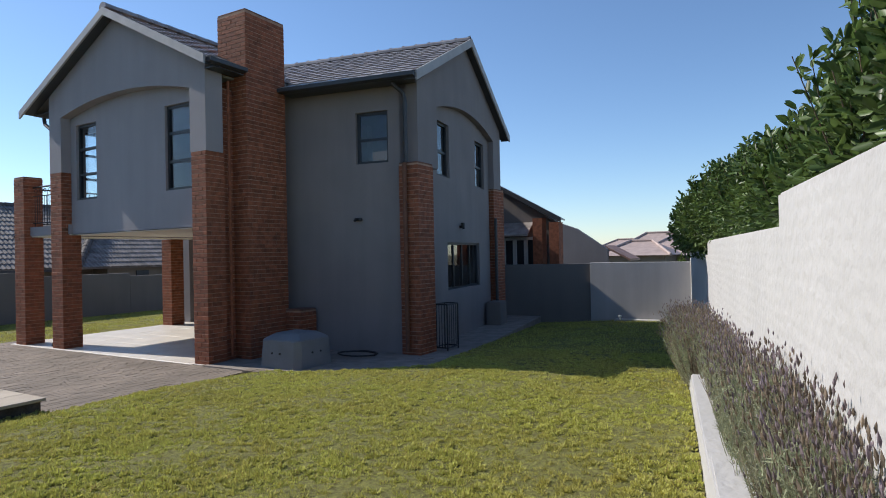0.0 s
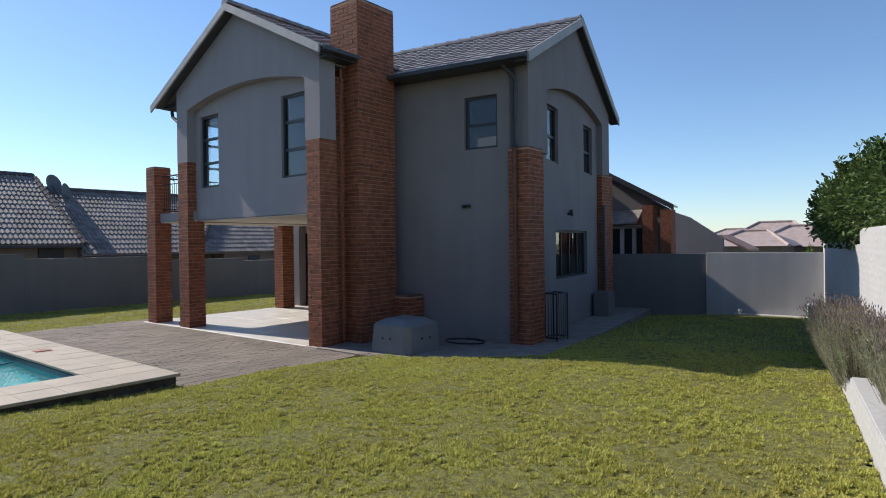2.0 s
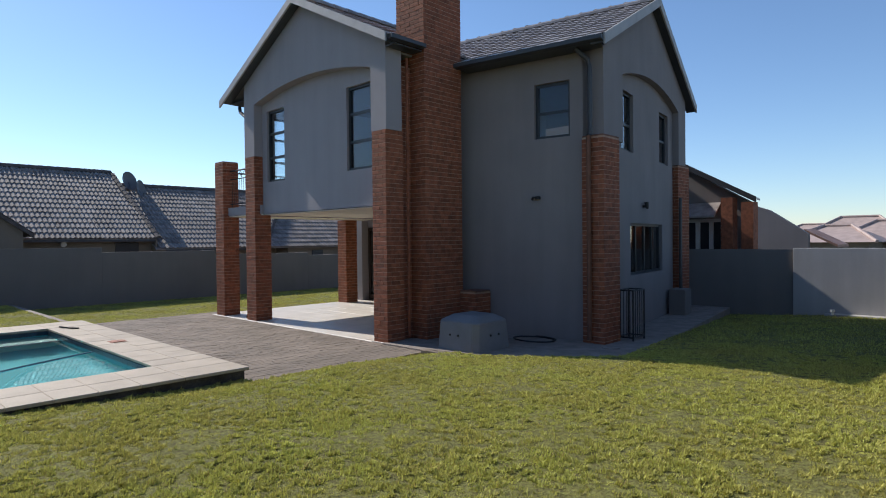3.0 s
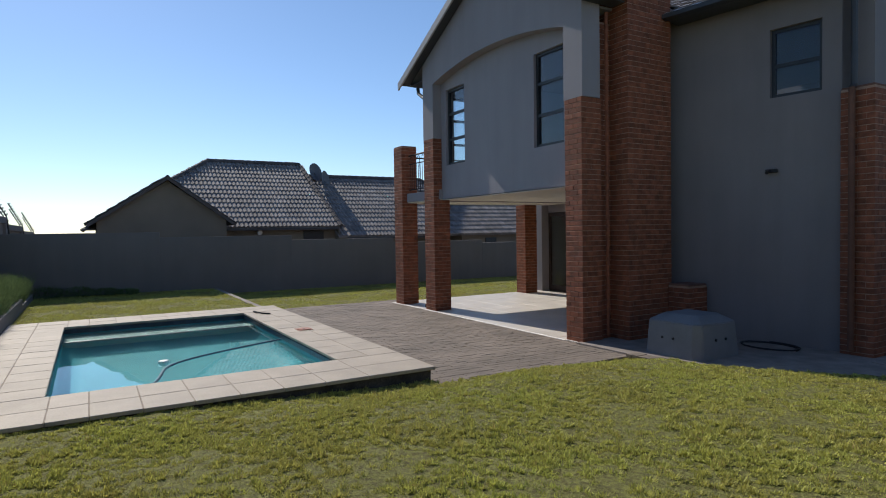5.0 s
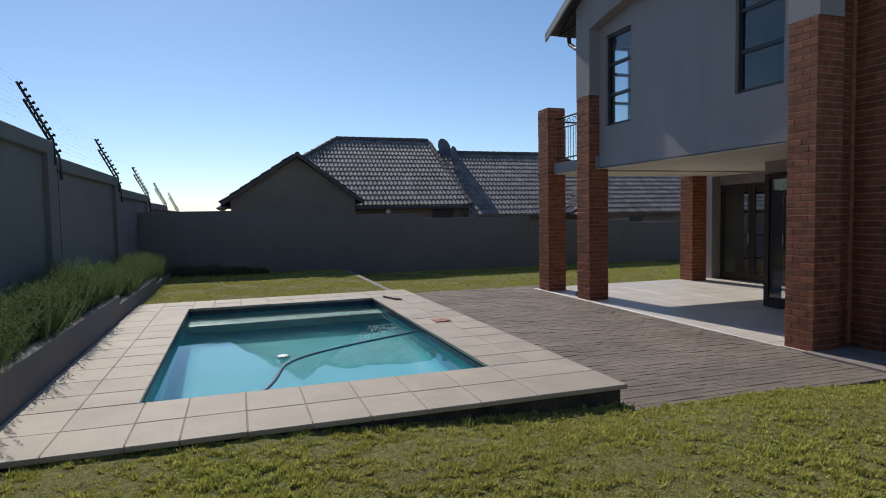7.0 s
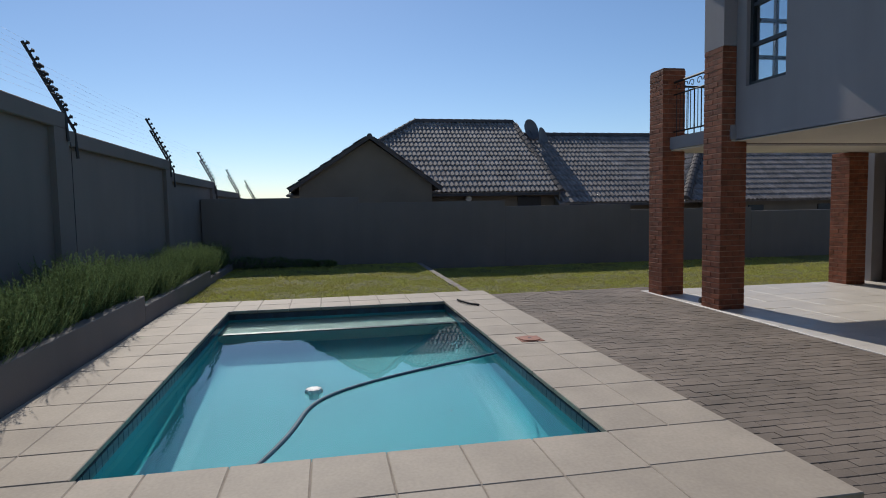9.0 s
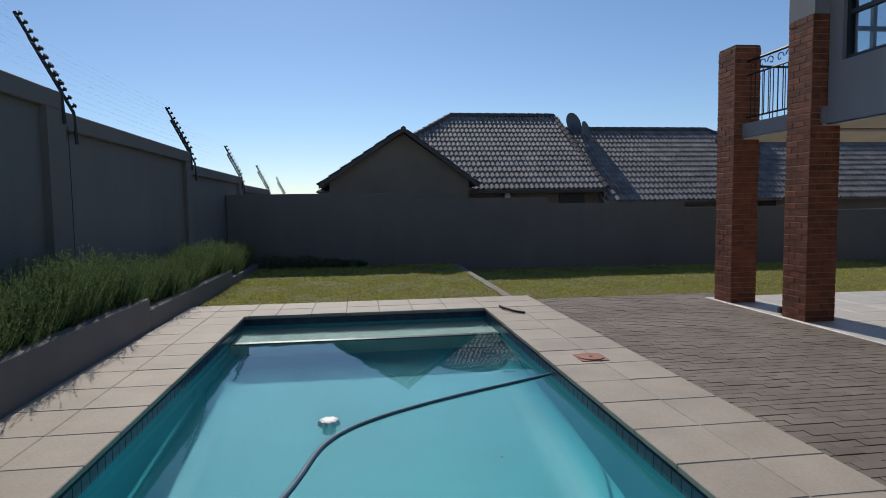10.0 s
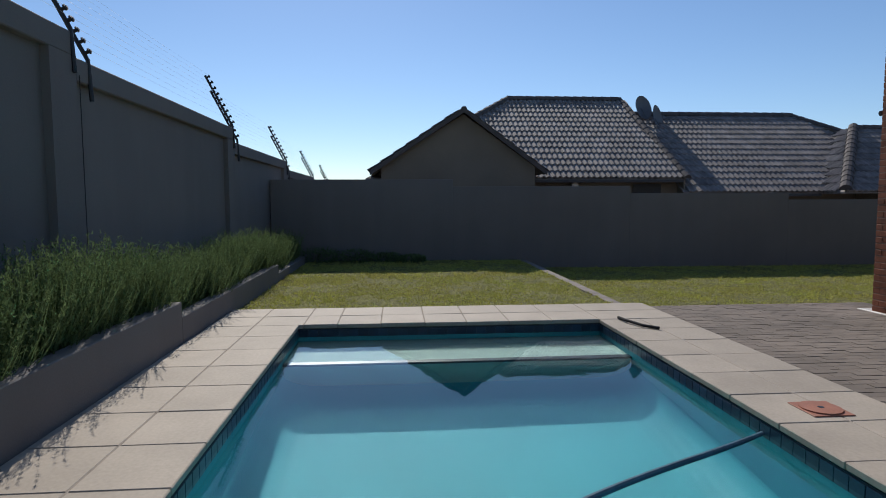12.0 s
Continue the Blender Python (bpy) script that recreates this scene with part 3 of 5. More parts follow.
KW, UA, UB = (2.05, 4.58, 1.16, 2.29), (1.46, 2.29, 3.80, 5.05), (4.34, 5.14, 3.80, 5.05)
RA0, RA1 = 1.10, 5.60
bm = B()
place_in = lambda u, z: along(u, -0.16, z, RP)
pierced(bm, place_in, RA0 - 0.0, RA1, -0.4, 5.60, (KW, UA, UB), (sn[0] * 0.24, sn[1] * 0.24, 0))
part("side_wall", bm, TAUPE_SHADED, house, "taupe-grey plastered side wall under a shallow arch, darkened in colour for shade")
bm = B()
us = sorted({RA0 + (RA1 - RA0) * i / 24 for i in range(25)} | {RAPEX_U})
strip_wall(bm, side, [(u, arch_z(u, RA0, RA1, 5.22, 0.33), rroof_z(u) - 0.08) for u in us], (sn[0] * 0.158, sn[1] * 0.158, 0))
strip_wall(bm, side, [(0.0, 3.86, rroof_z(0.0) - 0.08), (RA0, 3.86, rroof_z(RA0) - 0.08)], (sn[0] * 0.4, sn[1] * 0.4, 0))
strip_wall(bm, side, [(RA1, 3.86, rroof_z(RA1) - 0.08), (6.35, 3.86, rroof_z(6.35) - 0.08)], (sn[0] * 0.4, sn[1] * 0.4, 0))
part("gable_side", bm, TAUPE_SHADED, house, "taupe-grey plastered gable with a shallow arch, darkened in colour for shade")
win_in = lambda u, z: along(u, -0.20, z, RP)
window(*KW, win_in, sn, (), (2.68, 3.32, 3.95))
window(*UA, win_in, sn, (4.38,))
window(*UB, win_in, sn, (4.38,))
bm = B()
box(bm, -12.0, 11.2, 2.62, -7.3, 16.9, 2.72, 0)
box(bm, -12.0, 11.15, 0.0, -7.3, 16.9, 0.06, 0)
box(bm, -12.0, 11.15, 5.45, -7.5, 16.9, 5.5, 0)
part("inner_floor", bm, INSIDE, house)
bm = B()
box(bm, -12.0, 17.0, -0.4, -7.25, 17.2, 5.5)
# unseen extension, added only to throw shade on the rear wing
box(bm, -12.2, 17.2, -0.4, -12.0, 21.0, 6.6)
part("rear_wall", bm, PLASTER, house)
bm = B()
box(bm, -12.2, 13.62, 0.0, -12.0, 17.0, 5.5)
part("inner_wall", bm, INSIDE, house)

# roofs: rows of tiles, each one wavy course overlapping the one below
def tile_slope(name, mat, parent, base, across, up, width, rows, row_len, clip=None, wave=0.018, pitch=0.165, lift=0.028, seg=6, thick=0.03, waves=1, label="", pan=False):
    """A tiled slope. base: lower corner; across, up: unit vectors; clip(s, h) is true inside."""
    base, across, up = Vector(base), Vector(across).normalized(), Vector(up).normalized()
    nrm = across.cross(up).normalized()
    if nrm.z < 0:
        nrm = -nrm
    n = max(1, round(width / (pitch * 2)))
    tw = width / n
    vs, fs = [], []
    prof = [(k / seg, wave * math.sin(2 * math.pi * waves * k / seg)) for k in range(seg + 1)]
    if pan:
        prof = [(k / seg, wave * (min(1.0, 1.7 * abs(math.sin(math.pi * waves * k / seg))) - 0.5)) for k in range(seg + 1)]
    for r in range(rows):
        for c in range(n):
            s0, h0 = c * tw, r * row_len
            if clip and not clip(s0 + tw / 2, h0 + row_len / 2):
                continue
            jog = random.uniform(-0.004, 0.004)
            i0 = len(vs)
            for f, w in prof:
                lo = base + across * (s0 + f * tw * 0.985) + up * (h0 - 0.03 + jog) + nrm * (lift + thick + w)
                vs += [lo - nrm * thick, lo, base + across * (s0 + f * tw * 0.985) + up * (h0 + row_len) + nrm * (thick + w)]
            for k in range(seg):
                a = i0 + 3 * k
                fs += [(a, a + 3, a + 4, a + 1), (a + 1, a + 4, a + 5, a + 2)]
    ob = fast_mesh(name, [tuple(v) for v in vs], 4, fs, mat, parent)
    return tagged(ob, label, kind="stuff") if label else ob


def ridge_tiles(parent, a, b, mat, r=0.11, step=0.36):
    a, b = Vector(a), Vector(b)
    n = max(1, round((b - a).length / step))
    d = (b - a).normalized()
    sidev = d.cross(Vector((0, 0, 1))).normalized()
    up = sidev.cross(d)
    for i in range(n):
        bm = B()
        p0, p1 = a + (b - a) * (i / n) - d * 0.03, a + (b - a) * ((i + 1) / n)
        rows = []
        for p, rr in ((p0, r * 1.12), (p1, r)):
            rows.append([bm.verts.new(p + sidev * rr * math.cos(t) + up * rr * math.sin(t)) for t in [math.pi * k / 6 for k in range(7)]])
        for k in range(6):
            bm.faces.new((rows[0][k], rows[0][k + 1], rows[1][k + 1], rows[1][k]))
        bm.faces.new([rows[0][k] for k in range(7)])
        part("ridge_tile", bm, mat, parent)


def beam(bm, a, b, w, h, out):
    """A board from a to b, h high downwards and w thick along out."""
    a, b, out = Vector(a), Vector(b), Vector(out).normalized()
    slab(bm, [a, b, b - Vector((0, 0, h)), a - Vector((0, 0, h))], out * w)
    return bm


lroof = part("roof", slab(slab(B(), [(APEX_X - HALF, 8.06, EAVE_Z - 0.06), (APEX_X, 8.06, APEX_Z - 0.06), (APEX_X, 16.5, APEX_Z - 0.06), (APEX_X - HALF, 16.5, EAVE_Z - 0.06)], (0, 0, 0.05)), [(APEX_X + HR, 8.06, EAVE_R - 0.06), (APEX_X, 8.06, APEX_Z - 0.06), (APEX_X, 16.5, APEX_Z - 0.06), (APEX_X + HR, 16.5, EAVE_R - 0.06)], (0, 0, 0.05)), TILE, house, "grey concrete tile gable roof")
lp = Vector((HALF, 0, APEX_Z - EAVE_Z))
RL = lp.length
tile_slope("tiles", TILE, lroof, (APEX_X + HR, 8.06, EAVE_R), (0, 1, 0), (-lp.x, 0, lp.z), 8.0, int(RL * HR / HALF / 0.32), 0.32, lambda s, h: not (0.85 < s < 2.15 and h < 0.75), wave=0.005, lift=0.024, label="overlapping grey roof tiles")
tile_slope("tiles", TILE, lroof, (APEX_X - HALF, 8.06, EAVE_Z), (0, 1, 0), (lp.x, 0, lp.z), 8.0, int(RL / 0.32), 0.32, wave=0.005, lift=0.024, label="overlapping grey roof tiles")
ridge_tiles(lroof, (APEX_X, 8.06, APEX_Z + 0.02), (APEX_X, 14.0, APEX_Z + 0.02), TILE)
bm = B()
beam(bm, (APEX_X - HALF - 0.12, 8.02, EAVE_Z - 0.02), (APEX_X, 8.02, APEX_Z + 0.04), 0.04, 0.17, (0, 1, 0))
part("barge_board", bm, BARGE, lroof, "pale weathered barge board")
bm = B()
beam(bm, (APEX_X, 8.02, APEX_Z + 0.04), (APEX_X + HR + 0.02, 8.02, EAVE_R + 0.06), 0.04, 0.17, (0, 1, 0))
part("barge_board", bm, BARGE, lroof, "pale weathered barge board")
bm = B()
for xe, ze in ((APEX_X - HALF + 0.02, EAVE_Z), (APEX_X + HR - 0.02, EAVE_R)):
    slab(bm, [(xe, 8.062, ze - 0.10), (APEX_X, 8.062, APEX_Z - 0.10), (APEX_X, 8.279, APEX_Z - 0.10), (xe, 8.279, ze - 0.10)], (0, 0, 0.03))
part("verge_soffit", bm, GUTTER, lroof)


def gutter(a, b, parent, out):
    a, b, out = Vector(a), Vector(b), Vector(out)
    bm = B()
    slab(bm, [a, a + out * 0.12, a + out * 0.12 + Vector((0, 0, -0.07)), a + Vector((0, 0, -0.09))], b - a)
    part("gutter", bm, GUTTER, parent, "charcoal box gutter")


gutter((APEX_X - HALF + 0.06, 8.1, EAVE_Z + 0.04), (APEX_X - HALF + 0.06, 14.0, EAVE_Z + 0.04), lroof, (-1, 0, 0))
gutter((APEX_X + HR + 0.01, 8.09, EAVE_R + 0.02), (APEX_X + HR + 0.01, 8.98, EAVE_R + 0.02), lroof, (1, 0, 0))
for x0, x1, ze in ((APEX_X - HALF, LX0, EAVE_Z), (APEX_X + HR, LX1, EAVE_R)):
    part("eave_soffit", box(B(), x0, 8.28, ze - 0.10, x1, 8.98 if x0 > APEX_X else 14, ze - 0.08), GUTTER, lroof)
bm = B()
tube(bm, [(-15.25, 8.5, 5.5), (-15.22, 8.5, 5.36), (-15.0, 8.5, 5.22), (-14.68, 8.5, 5.12), (-14.66, 8.5, 4.9), (-14.66, 8.5, 2.9)], 0.045)
part("downpipe", bm, GUTTER, house, "charcoal round downpipe")

# right roof: ridge along x, gable end cut along the side wall's direction
V_P = (-5.86, 10.72)


def verge(u, z):
    return Vector(along(u, 0.0, z, V_P))


e0, ap, e1 = verge(-0.30, REAVE_Z - 0.02), verge(3.30, RAPEX_Z), verge(6.95, REAVE_Z - 0.02)
bm = B()
for e in (e0, e1):
    low = Vector((0, 0, -0.06))
    slab(bm, [e + low, ap + low, ap + low - WN * 6.2, e + low - WN * (3.3 if e is e0 else 6.2)], (0, 0, 0.05))
rroof = part("roof", bm, TILE, house, "grey concrete tile gable roof")
upv = ap - e0
tile_slope("tiles", TILE, rroof, e0 - WN * 6.1, WN, upv, 6.08, int(upv.length / 0.31), 0.31, lambda s, h: s > 2.75 - 2.7 * h / upv.length, wave=0.005, lift=0.024, label="overlapping grey roof tiles")
ridge_tiles(rroof, ap - WN * 6.1 - Vector((0, 0, 0.02)), ap - Vector((0, 0, 0.02)), TILE, 0.11, 0.36)
for k in range(17):
    q = ap - WN * (0.36 * k + 0.02) + Vector((0, 0, 0.075))
    part("ridge_mortar", tube(B(), [q - WN * 0.03 - WD * 0.05, q + Vector((0, 0, 0.035)), q - WN * 0.03 + WD * 0.05], 0.022, 6), BARGE, rroof)
for a, b in ((e0, ap), (ap, e1)):
    bm = B()
    beam(bm, a + Vector((0, 0, 0.05)), b + Vector((0, 0, 0.05)), 0.035, 0.2, WN)
    part("barge_board", bm, BARGE, rroof, "grey barge board")
bm = B()
for a, b in ((e0, ap), (ap, e1)):
    slab(bm, [a - Vector((0, 0, 0.12)), b - Vector((0, 0, 0.12)), b - Vector((0, 0, 0.12)) - WN * 0.24, a - Vector((0, 0, 0.12)) - WN * 0.24], (0, 0, 0.03))
part("verge_soffit", bm, GUTTER, rroof)
gutter(e0 - WN * 3.08 - WD * 0.01, e0 - WD * 0.01, rroof, -WD)
bm = B()
slab(bm, [e0 - WN * 3.1 + Vector((0, 0, -0.07)), e0 - WN * 0.02 + Vector((0, 0, -0.07)), e0 - WN * 0.2 + WD * 0.45 + Vector((0, 0, -0.07)), e0 - WN * 3.1 + WD * 0.45 + Vector((0, 0, -0.07))], (0, 0, 0.04))
part("eave_soffit", bm, GUTTER, rroof, "dark boarded eave")
bm = B()
tube(bm, [(-6.42, 10.5, 5.45), (-6.36, 10.56, 5.36), (-6.27, 10.66, 5.25), (-6.25, 10.70, 5.1), (-6.25, 10.70, 3.9), (-6.25, 10.64, 3.84)], 0.045)
part("downpipe", bm, GUTTER, house, "charcoal round downpipe")
part("downpipe", tube(B(), [(-6.25, 10.64, 3.85), (-6.25, 10.64, 0.1)], 0.045), PIPE_RED, house, "brick-red painted downpipe")
bm = B()
tube(bm, [along(5.5, 0.06, 3.0, RP), along(5.5, 0.06, 0.2, RP)], 0.045)
part("downpipe", bm, GUTTER, house, "charcoal round downpipe")
bm = B()
tube(bm, [(-9.13, 8.79, 5.5), (-9.13, 8.79, 0.1)], 0.028)
part("pipe", bm, BRICK, house, "thin rust-red pipe beside the pier")
for p in ((-7.40, 10.58, 2.77),):
    bm = B()
    box(bm, p[0] - 0.09, p[1], p[2] - 0.03, p[0] + 0.09, p[1] + 0.06, p[2] + 0.03, 0.01)
    tube(bm, [(p[0] - 0.02, p[1], p[2]), (p[0] - 0.02, p[1] - 0.07, p[2] - 0.03)], 0.028)
    part("sensor", bm, BLACK, house, "small black outdoor sensor")
bm = B()
q = Vector(along(2.95, -0.155, 2.68, RP))
tube(bm, [q, q + WN * 0.08], 0.035)
tube(bm, [q + WN * 0.08 + Vector((0, 0, 0.09)), q + WN * 0.10 + Vector((0, 0, -0.06))], 0.05, 8, 0.03)
part("sensor", bm, BLACK, house, "small black outdoor lamp")

# patio doors and inner walls
bm = B()
box(bm, -16.60, 13.25, -0.3, -16.22, 13.62, 2.65)
part("patio_wall", bm, PLASTER, house, "grey plastered return beside the doors")
part("lintel", box(B(), -16.22, 13.5, 2.42, -12.2, 13.6, 2.65), PLASTER, house)
part("lintel", box(B(), -12.2, 10.70, 2.42, -9.4, 10.80, 2.64), PLASTER, house)
bm = B()
box(bm, -16.4, 16.9, 0, -12.2, 17.0, 2.6)
pierced(bm, lambda u, z: (-16.45, u, z), 13.62, 17.0, 0, 2.6, ((14.37, 16.5, 0.45, 2.25),), (0.15, 0, 0))
box(bm, -16.3, 13.61, 2.56, -12.0, 17.0, 2.6)
part("room_wall", bm, INSIDE, house, "room behind the patio doors")
window(14.37, 16.5, 0.45, 2.25, lambda u, z: (-16.45, u, z), (1, 0, 0), (1.10, 1.72), (15.27, 15.9))


def door_leaf(x0, x1, y, z1=2.40, along_y=False, name="door"):
    bm = B()
    w = 0.10
    f = (lambda a, b, c, d, e, g: box(bm, a, b, c, d, e, g, 0.006)) if not along_y else (lambda a, b, c, d, e, g: box(bm, y + (b - y), a, c, y + (e - y), d, g, 0.006))
    f(x0, y, 0.03, x0 + w, y + 0.05, z1)
    f(x1 - w, y, 0.03, x1, y + 0.05, z1)
    f(x0 + w, y, 0.03, x1 - w, y + 0.05, 0.2)
    f(x0 + w, y, z1 - w, x1 - w, y + 0.05, z1)
    d = part(name, bm, DOOR_WOOD, house, "dark framed glazed patio door leaf")
    bm = B()
    f2 = (lambda: box(bm, x0 + w, y + 0.02, 0.2, x1 - w, y + 0.027, z1 - w)) if not along_y else (lambda: box(bm, y + 0.02, x0 + w, 0.2, y + 0.027, x1 - w, z1 - w))
    f2()
    g = part("pane", bm, GLASS, d)
    g.visible_shadow = False
    bm = B()
    hx = x1 - 0.05
    if along_y:
        tube(bm, [(y - 0.04, hx, 0.95), (y - 0.04, hx, 1.2)], 0.014)
    else:
        tube(bm, [(hx, y - 0.04, 0.95), (hx, y - 0.04, 1.2)], 0.014)
    part("handle", bm, WIRE, d, "steel pull handle")
    return d


for x0 in (-16.20, -15.20, -14.20, -13.20):
    door_leaf(x0, x0 + 0.99, 13.5)
door_leaf(-12.15, -11.2, 10.64)
for x0 in (-11.2, -10.3):
    door_leaf(x0, x0 + 0.89, 10.72)
bm = B()
pierced(bm, lambda u, z: (-12.2, u, z), 10.72, 13.5, 0, 2.58, ((11.0, 13.2, 0.05, 2.4),), (0.12, 0, 0))
part("patio_wall", bm, PLASTER, house)
bm = B()
box(bm, -12.0, 13.4, 0, -9.3, 13.6, 2.6)
part("inner_wall", bm, INSIDE, house)

# balcony railing between the two outer piers
rail = part("balcony_railing", tube(B(), [(-15.82, 8.5, 3.86), (-14.6, 8.5, 3.86)], 0.022), BLACK, house, "black wrought-iron railing with scrolls")
for z in (3.64, 2.98):
    part("rail", tube(B(), [(-15.82, 8.5, z), (-14.6, 8.5, z)], 0.014), BLACK, rail)
for i in range(11):
    x = -15.72 + i * 0.105
    part("baluster", tube(B(), [(x, 8.5, 2.86 if i % 5 == 0 else 2.98), (x, 8.5, 3.64)], 0.008, 6), BLACK, rail)
for i in range(6):
    c = -15.66 + i * 0.2
    pts = [(c + (0.085 - 0.009 * k) * math.cos(k * 0.75) * (1 if i % 2 else -1), 8.5, 3.75 + (0.085 - 0.009 * k) * math.sin(k * 0.75)) for k in range(9)]
    part("scroll", tube(B(), pts, 0.008, 5), BLACK, rail)
for y0 in (8.62,):
    rail2 = part("balcony_railing", tube(B(), [(-16.12, y0 + 0.1, 3.86), (-16.12, 13.4, 3.86)], 0.02), BLACK, house)
    part("rail", tube(B(), [(-16.12, y0 + 0.1, 2.98), (-16.12, 13.4, 2.98)], 0.014), BLACK, rail2)
    for i in range(34):
        part("baluster", tube(B(), [(-16.12, 8.85 + i * 0.135, 2.98), (-16.12, 8.85 + i * 0.135, 3.86)], 0.008, 5), BLACK, rail2)

# low wing and walls beyond the gate wall
wing = thing("rear_wing", "low tiled house wing with brick columns and pale window", "house")
bm = B()
slab(bm, [(-11.0, 19.5, -0.6), (-6.25, 19.5, -0.6), (-6.25, 19.5, 3.0), (-8.2, 19.5, 4.15), (-11.0, 19.5, 4.15)], (0, 0.4, 0))
part("wall", bm, TAUPE_SHADED, wing)
bm = B()
slab(bm, [(-9.2, 19.0, 4.86), (-5.9, 19.0, 3.02), (-6.05, 19.9, 3.02), (-9.35, 19.9, 4.86)], (0, 0, 0.06))
part("roof", bm, TILE, wing, "grey tiled lean-to roof")
bm = B()
beam(bm, (-9.2, 18.96, 4.93), (-5.88, 18.96, 3.09), 0.04, 0.16, (0, 1, 0))
part("barge_board", bm, GUTTER, wing)
bm = B()
slab(bm, [(-8.3, 18.95, 2.55), (-7.0, 18.95, 2.55), (-7.0, 19.5, 2.95), (-8.3, 19.5, 2.95)], (0, 0, 0.06))
part("awning", bm, TILE, wing, "small tiled window hood")
bm = B()
for a, b in ((-8.15, -8.0), (-7.72, -7.6), (-7.32, -7.2), (-6.98, -6.9)):
    box(bm, a, 19.4, 1.4, b, 19.498, 2.5)
box(bm, -8.15, 19.4, 2.42, -6.9, 19.46, 2.52)
part("window", bm, WHITE_FRAME, wing, "pale framed window")
bm = B()
box(bm, -8.1, 19.47, 1.4, -6.92, 19.49, 2.44)
part("pane", bm, FRAME, wing)
for x in (-6.80, -6.25):
    bm = B()
    box(bm, x, 18.9, -0.6, x + 0.32, 19.3, 3.1 if x < -6.5 else 2.95)
    part("column", bm, BRICK, wing, "brick column")
# mostly hidden wall, added to cast the slanting shadow on the yard walls
bm = B()
box(bm, -8.5, 17.2, -0.6, -8.3, 19.5, 3.35)
part("wall", bm, TAUPE_SHADED, wing)
nwall = thing("neighbour_gable", "grey plastered gable wall with falling roofline", "house")
bm = B()
slab(bm, [(-8.6, 24, -0.6), (-5.7, 24, -0.6), (-5.75, 24, 2.06), (-6.95, 24, 2.90), (-8.6, 24, 3.52)], (0, 0.25, 0))
part("wall", bm, TAUPE_SHADED, nwall)
bm = B()
slab(bm, [(-5.95, 24.3, 2.14), (-4.95, 24.3, 1.6), (-4.95, 26, 1.6), (-5.95, 26, 2.14)], (0, 0, 0.08))
part("roof", bm, TILE_RED, nwall, "terracotta tiled roof edge")

# ---- brick piers and chimney: each brick a piece ----
BL, BH, CRS, LEN = 0.222, 0.0735, 0.085, 0.234


def brick_mesh(l, d):
    bm = B()
    box(bm, -l / 2, -d / 2, -BH / 2, l / 2, d / 2, BH / 2, 0.004)
    return mesh_of("brick", bm, BRICK)


BRICK_MESHES = {}


def brick_pier(name, x0, y0, x1, y1, z0, z1, parent, label, cap=True, top_limit=300, start=0.0, sides="SENW"):
    """A pier whose visible faces are laid brick by brick in stretcher bond."""
    bm = B()
    box(bm, x0 + 0.006, y0 + 0.006, z0 - 0.3, x1 - 0.006, y1 - 0.006, z1 - 0.02)
    pier = part(name, bm, MORTAR, parent, label)
    if cap:
        bm = B()
        box(bm, x0 + 0.004, y0 + 0.004, z1 - 0.03, x1 - 0.004, y1 - 0.004, z1 + 0.012, 0.012)
        part("cap", bm, CAP, pier, "mortared pier top")
    rows = int((z1 - z0) / CRS)
    made, rest = 0, B()
    for r in range(rows):
        z = z0 + CRS * (r + 0.5)
        for face in sides:
            w = (x1 - x0) if face in "SN" else (y1 - y0)
            n = max(1, round(w / LEN))
            cell = w / n
            cuts = [i * cell for i in range(n + 1)]
            if r % 2:
                cuts = [0] + [min(w, (i + 0.5) * cell) for i in range(n)] + [w]
            for a, b in zip(cuts, cuts[1:]):
                l = round(b - a - 0.004, 3)
                if l < 0.03:
                    continue
                c = (a + b) / 2
                jit = random.uniform(-0.0025, 0.0025)
                if face == "S":
                    m = Matrix.Translation((x0 + c, y0 + 0.04 + jit, z))
                elif face == "N":
                    m = Matrix.Translation((x0 + c, y1 - 0.04 + jit, z))
                elif face == "E":
                    m = Matrix.Translation((x1 - 0.04 + jit, y0 + c, z)) @ Matrix.Rotation(radians(90), 4, "Z")
                else:
                    m = Matrix.Translation((x0 + 0.04 + jit, y0 + c, z)) @ Matrix.Rotation(radians(90), 4, "Z")
                m = m @ Matrix.Rotation(random.uniform(-0.006, 0.006), 4, "Y")
                key = (l, 0.08)
                if key not in BRICK_MESHES:
                    BRICK_MESHES[key] = brick_mesh(*key)
                if made < top_limit and z >= start and face in "SE":
                    ob = new("brick", BRICK_MESHES[key])
                    ob.parent, ob.matrix_local = pier, m
                    made += 1
                else:
                    k0 = len(rest.verts)
                    rest.from_mesh(BRICK_MESHES[key])
                    rest.verts.ensure_lookup_table()
                    bmesh.ops.transform(rest, matrix=m, verts=rest.verts[k0:])
    if len(rest.verts):
        ob = part("bricks", rest, BRICK, pier)
        tagged(ob, "joined courses of the same face brick", kind="stuff")
    else:
        rest.free()
    return pier


brick_pier("brick_pier", -9.60, 8.28, -9.19, 8.72, 0.0, 4.08, house, "square red face-brick pier", start=0.0)
brick_pier("brick_infill", -9.60, 8.722, -9.26, 8.998, 0.0, 5.4, house, "face-brick infill behind the pier", cap=False, sides="E", top_limit=0)
brick_pier("brick_pier", -14.60, 8.28, -14.14, 8.72, 0.0, 4.08, house, "square red face-brick pier")
brick_pier("brick_pier", -16.26, 8.28, -15.80, 8.72, 0.0, 4.11, house, "square red face-brick pier with mortared top")
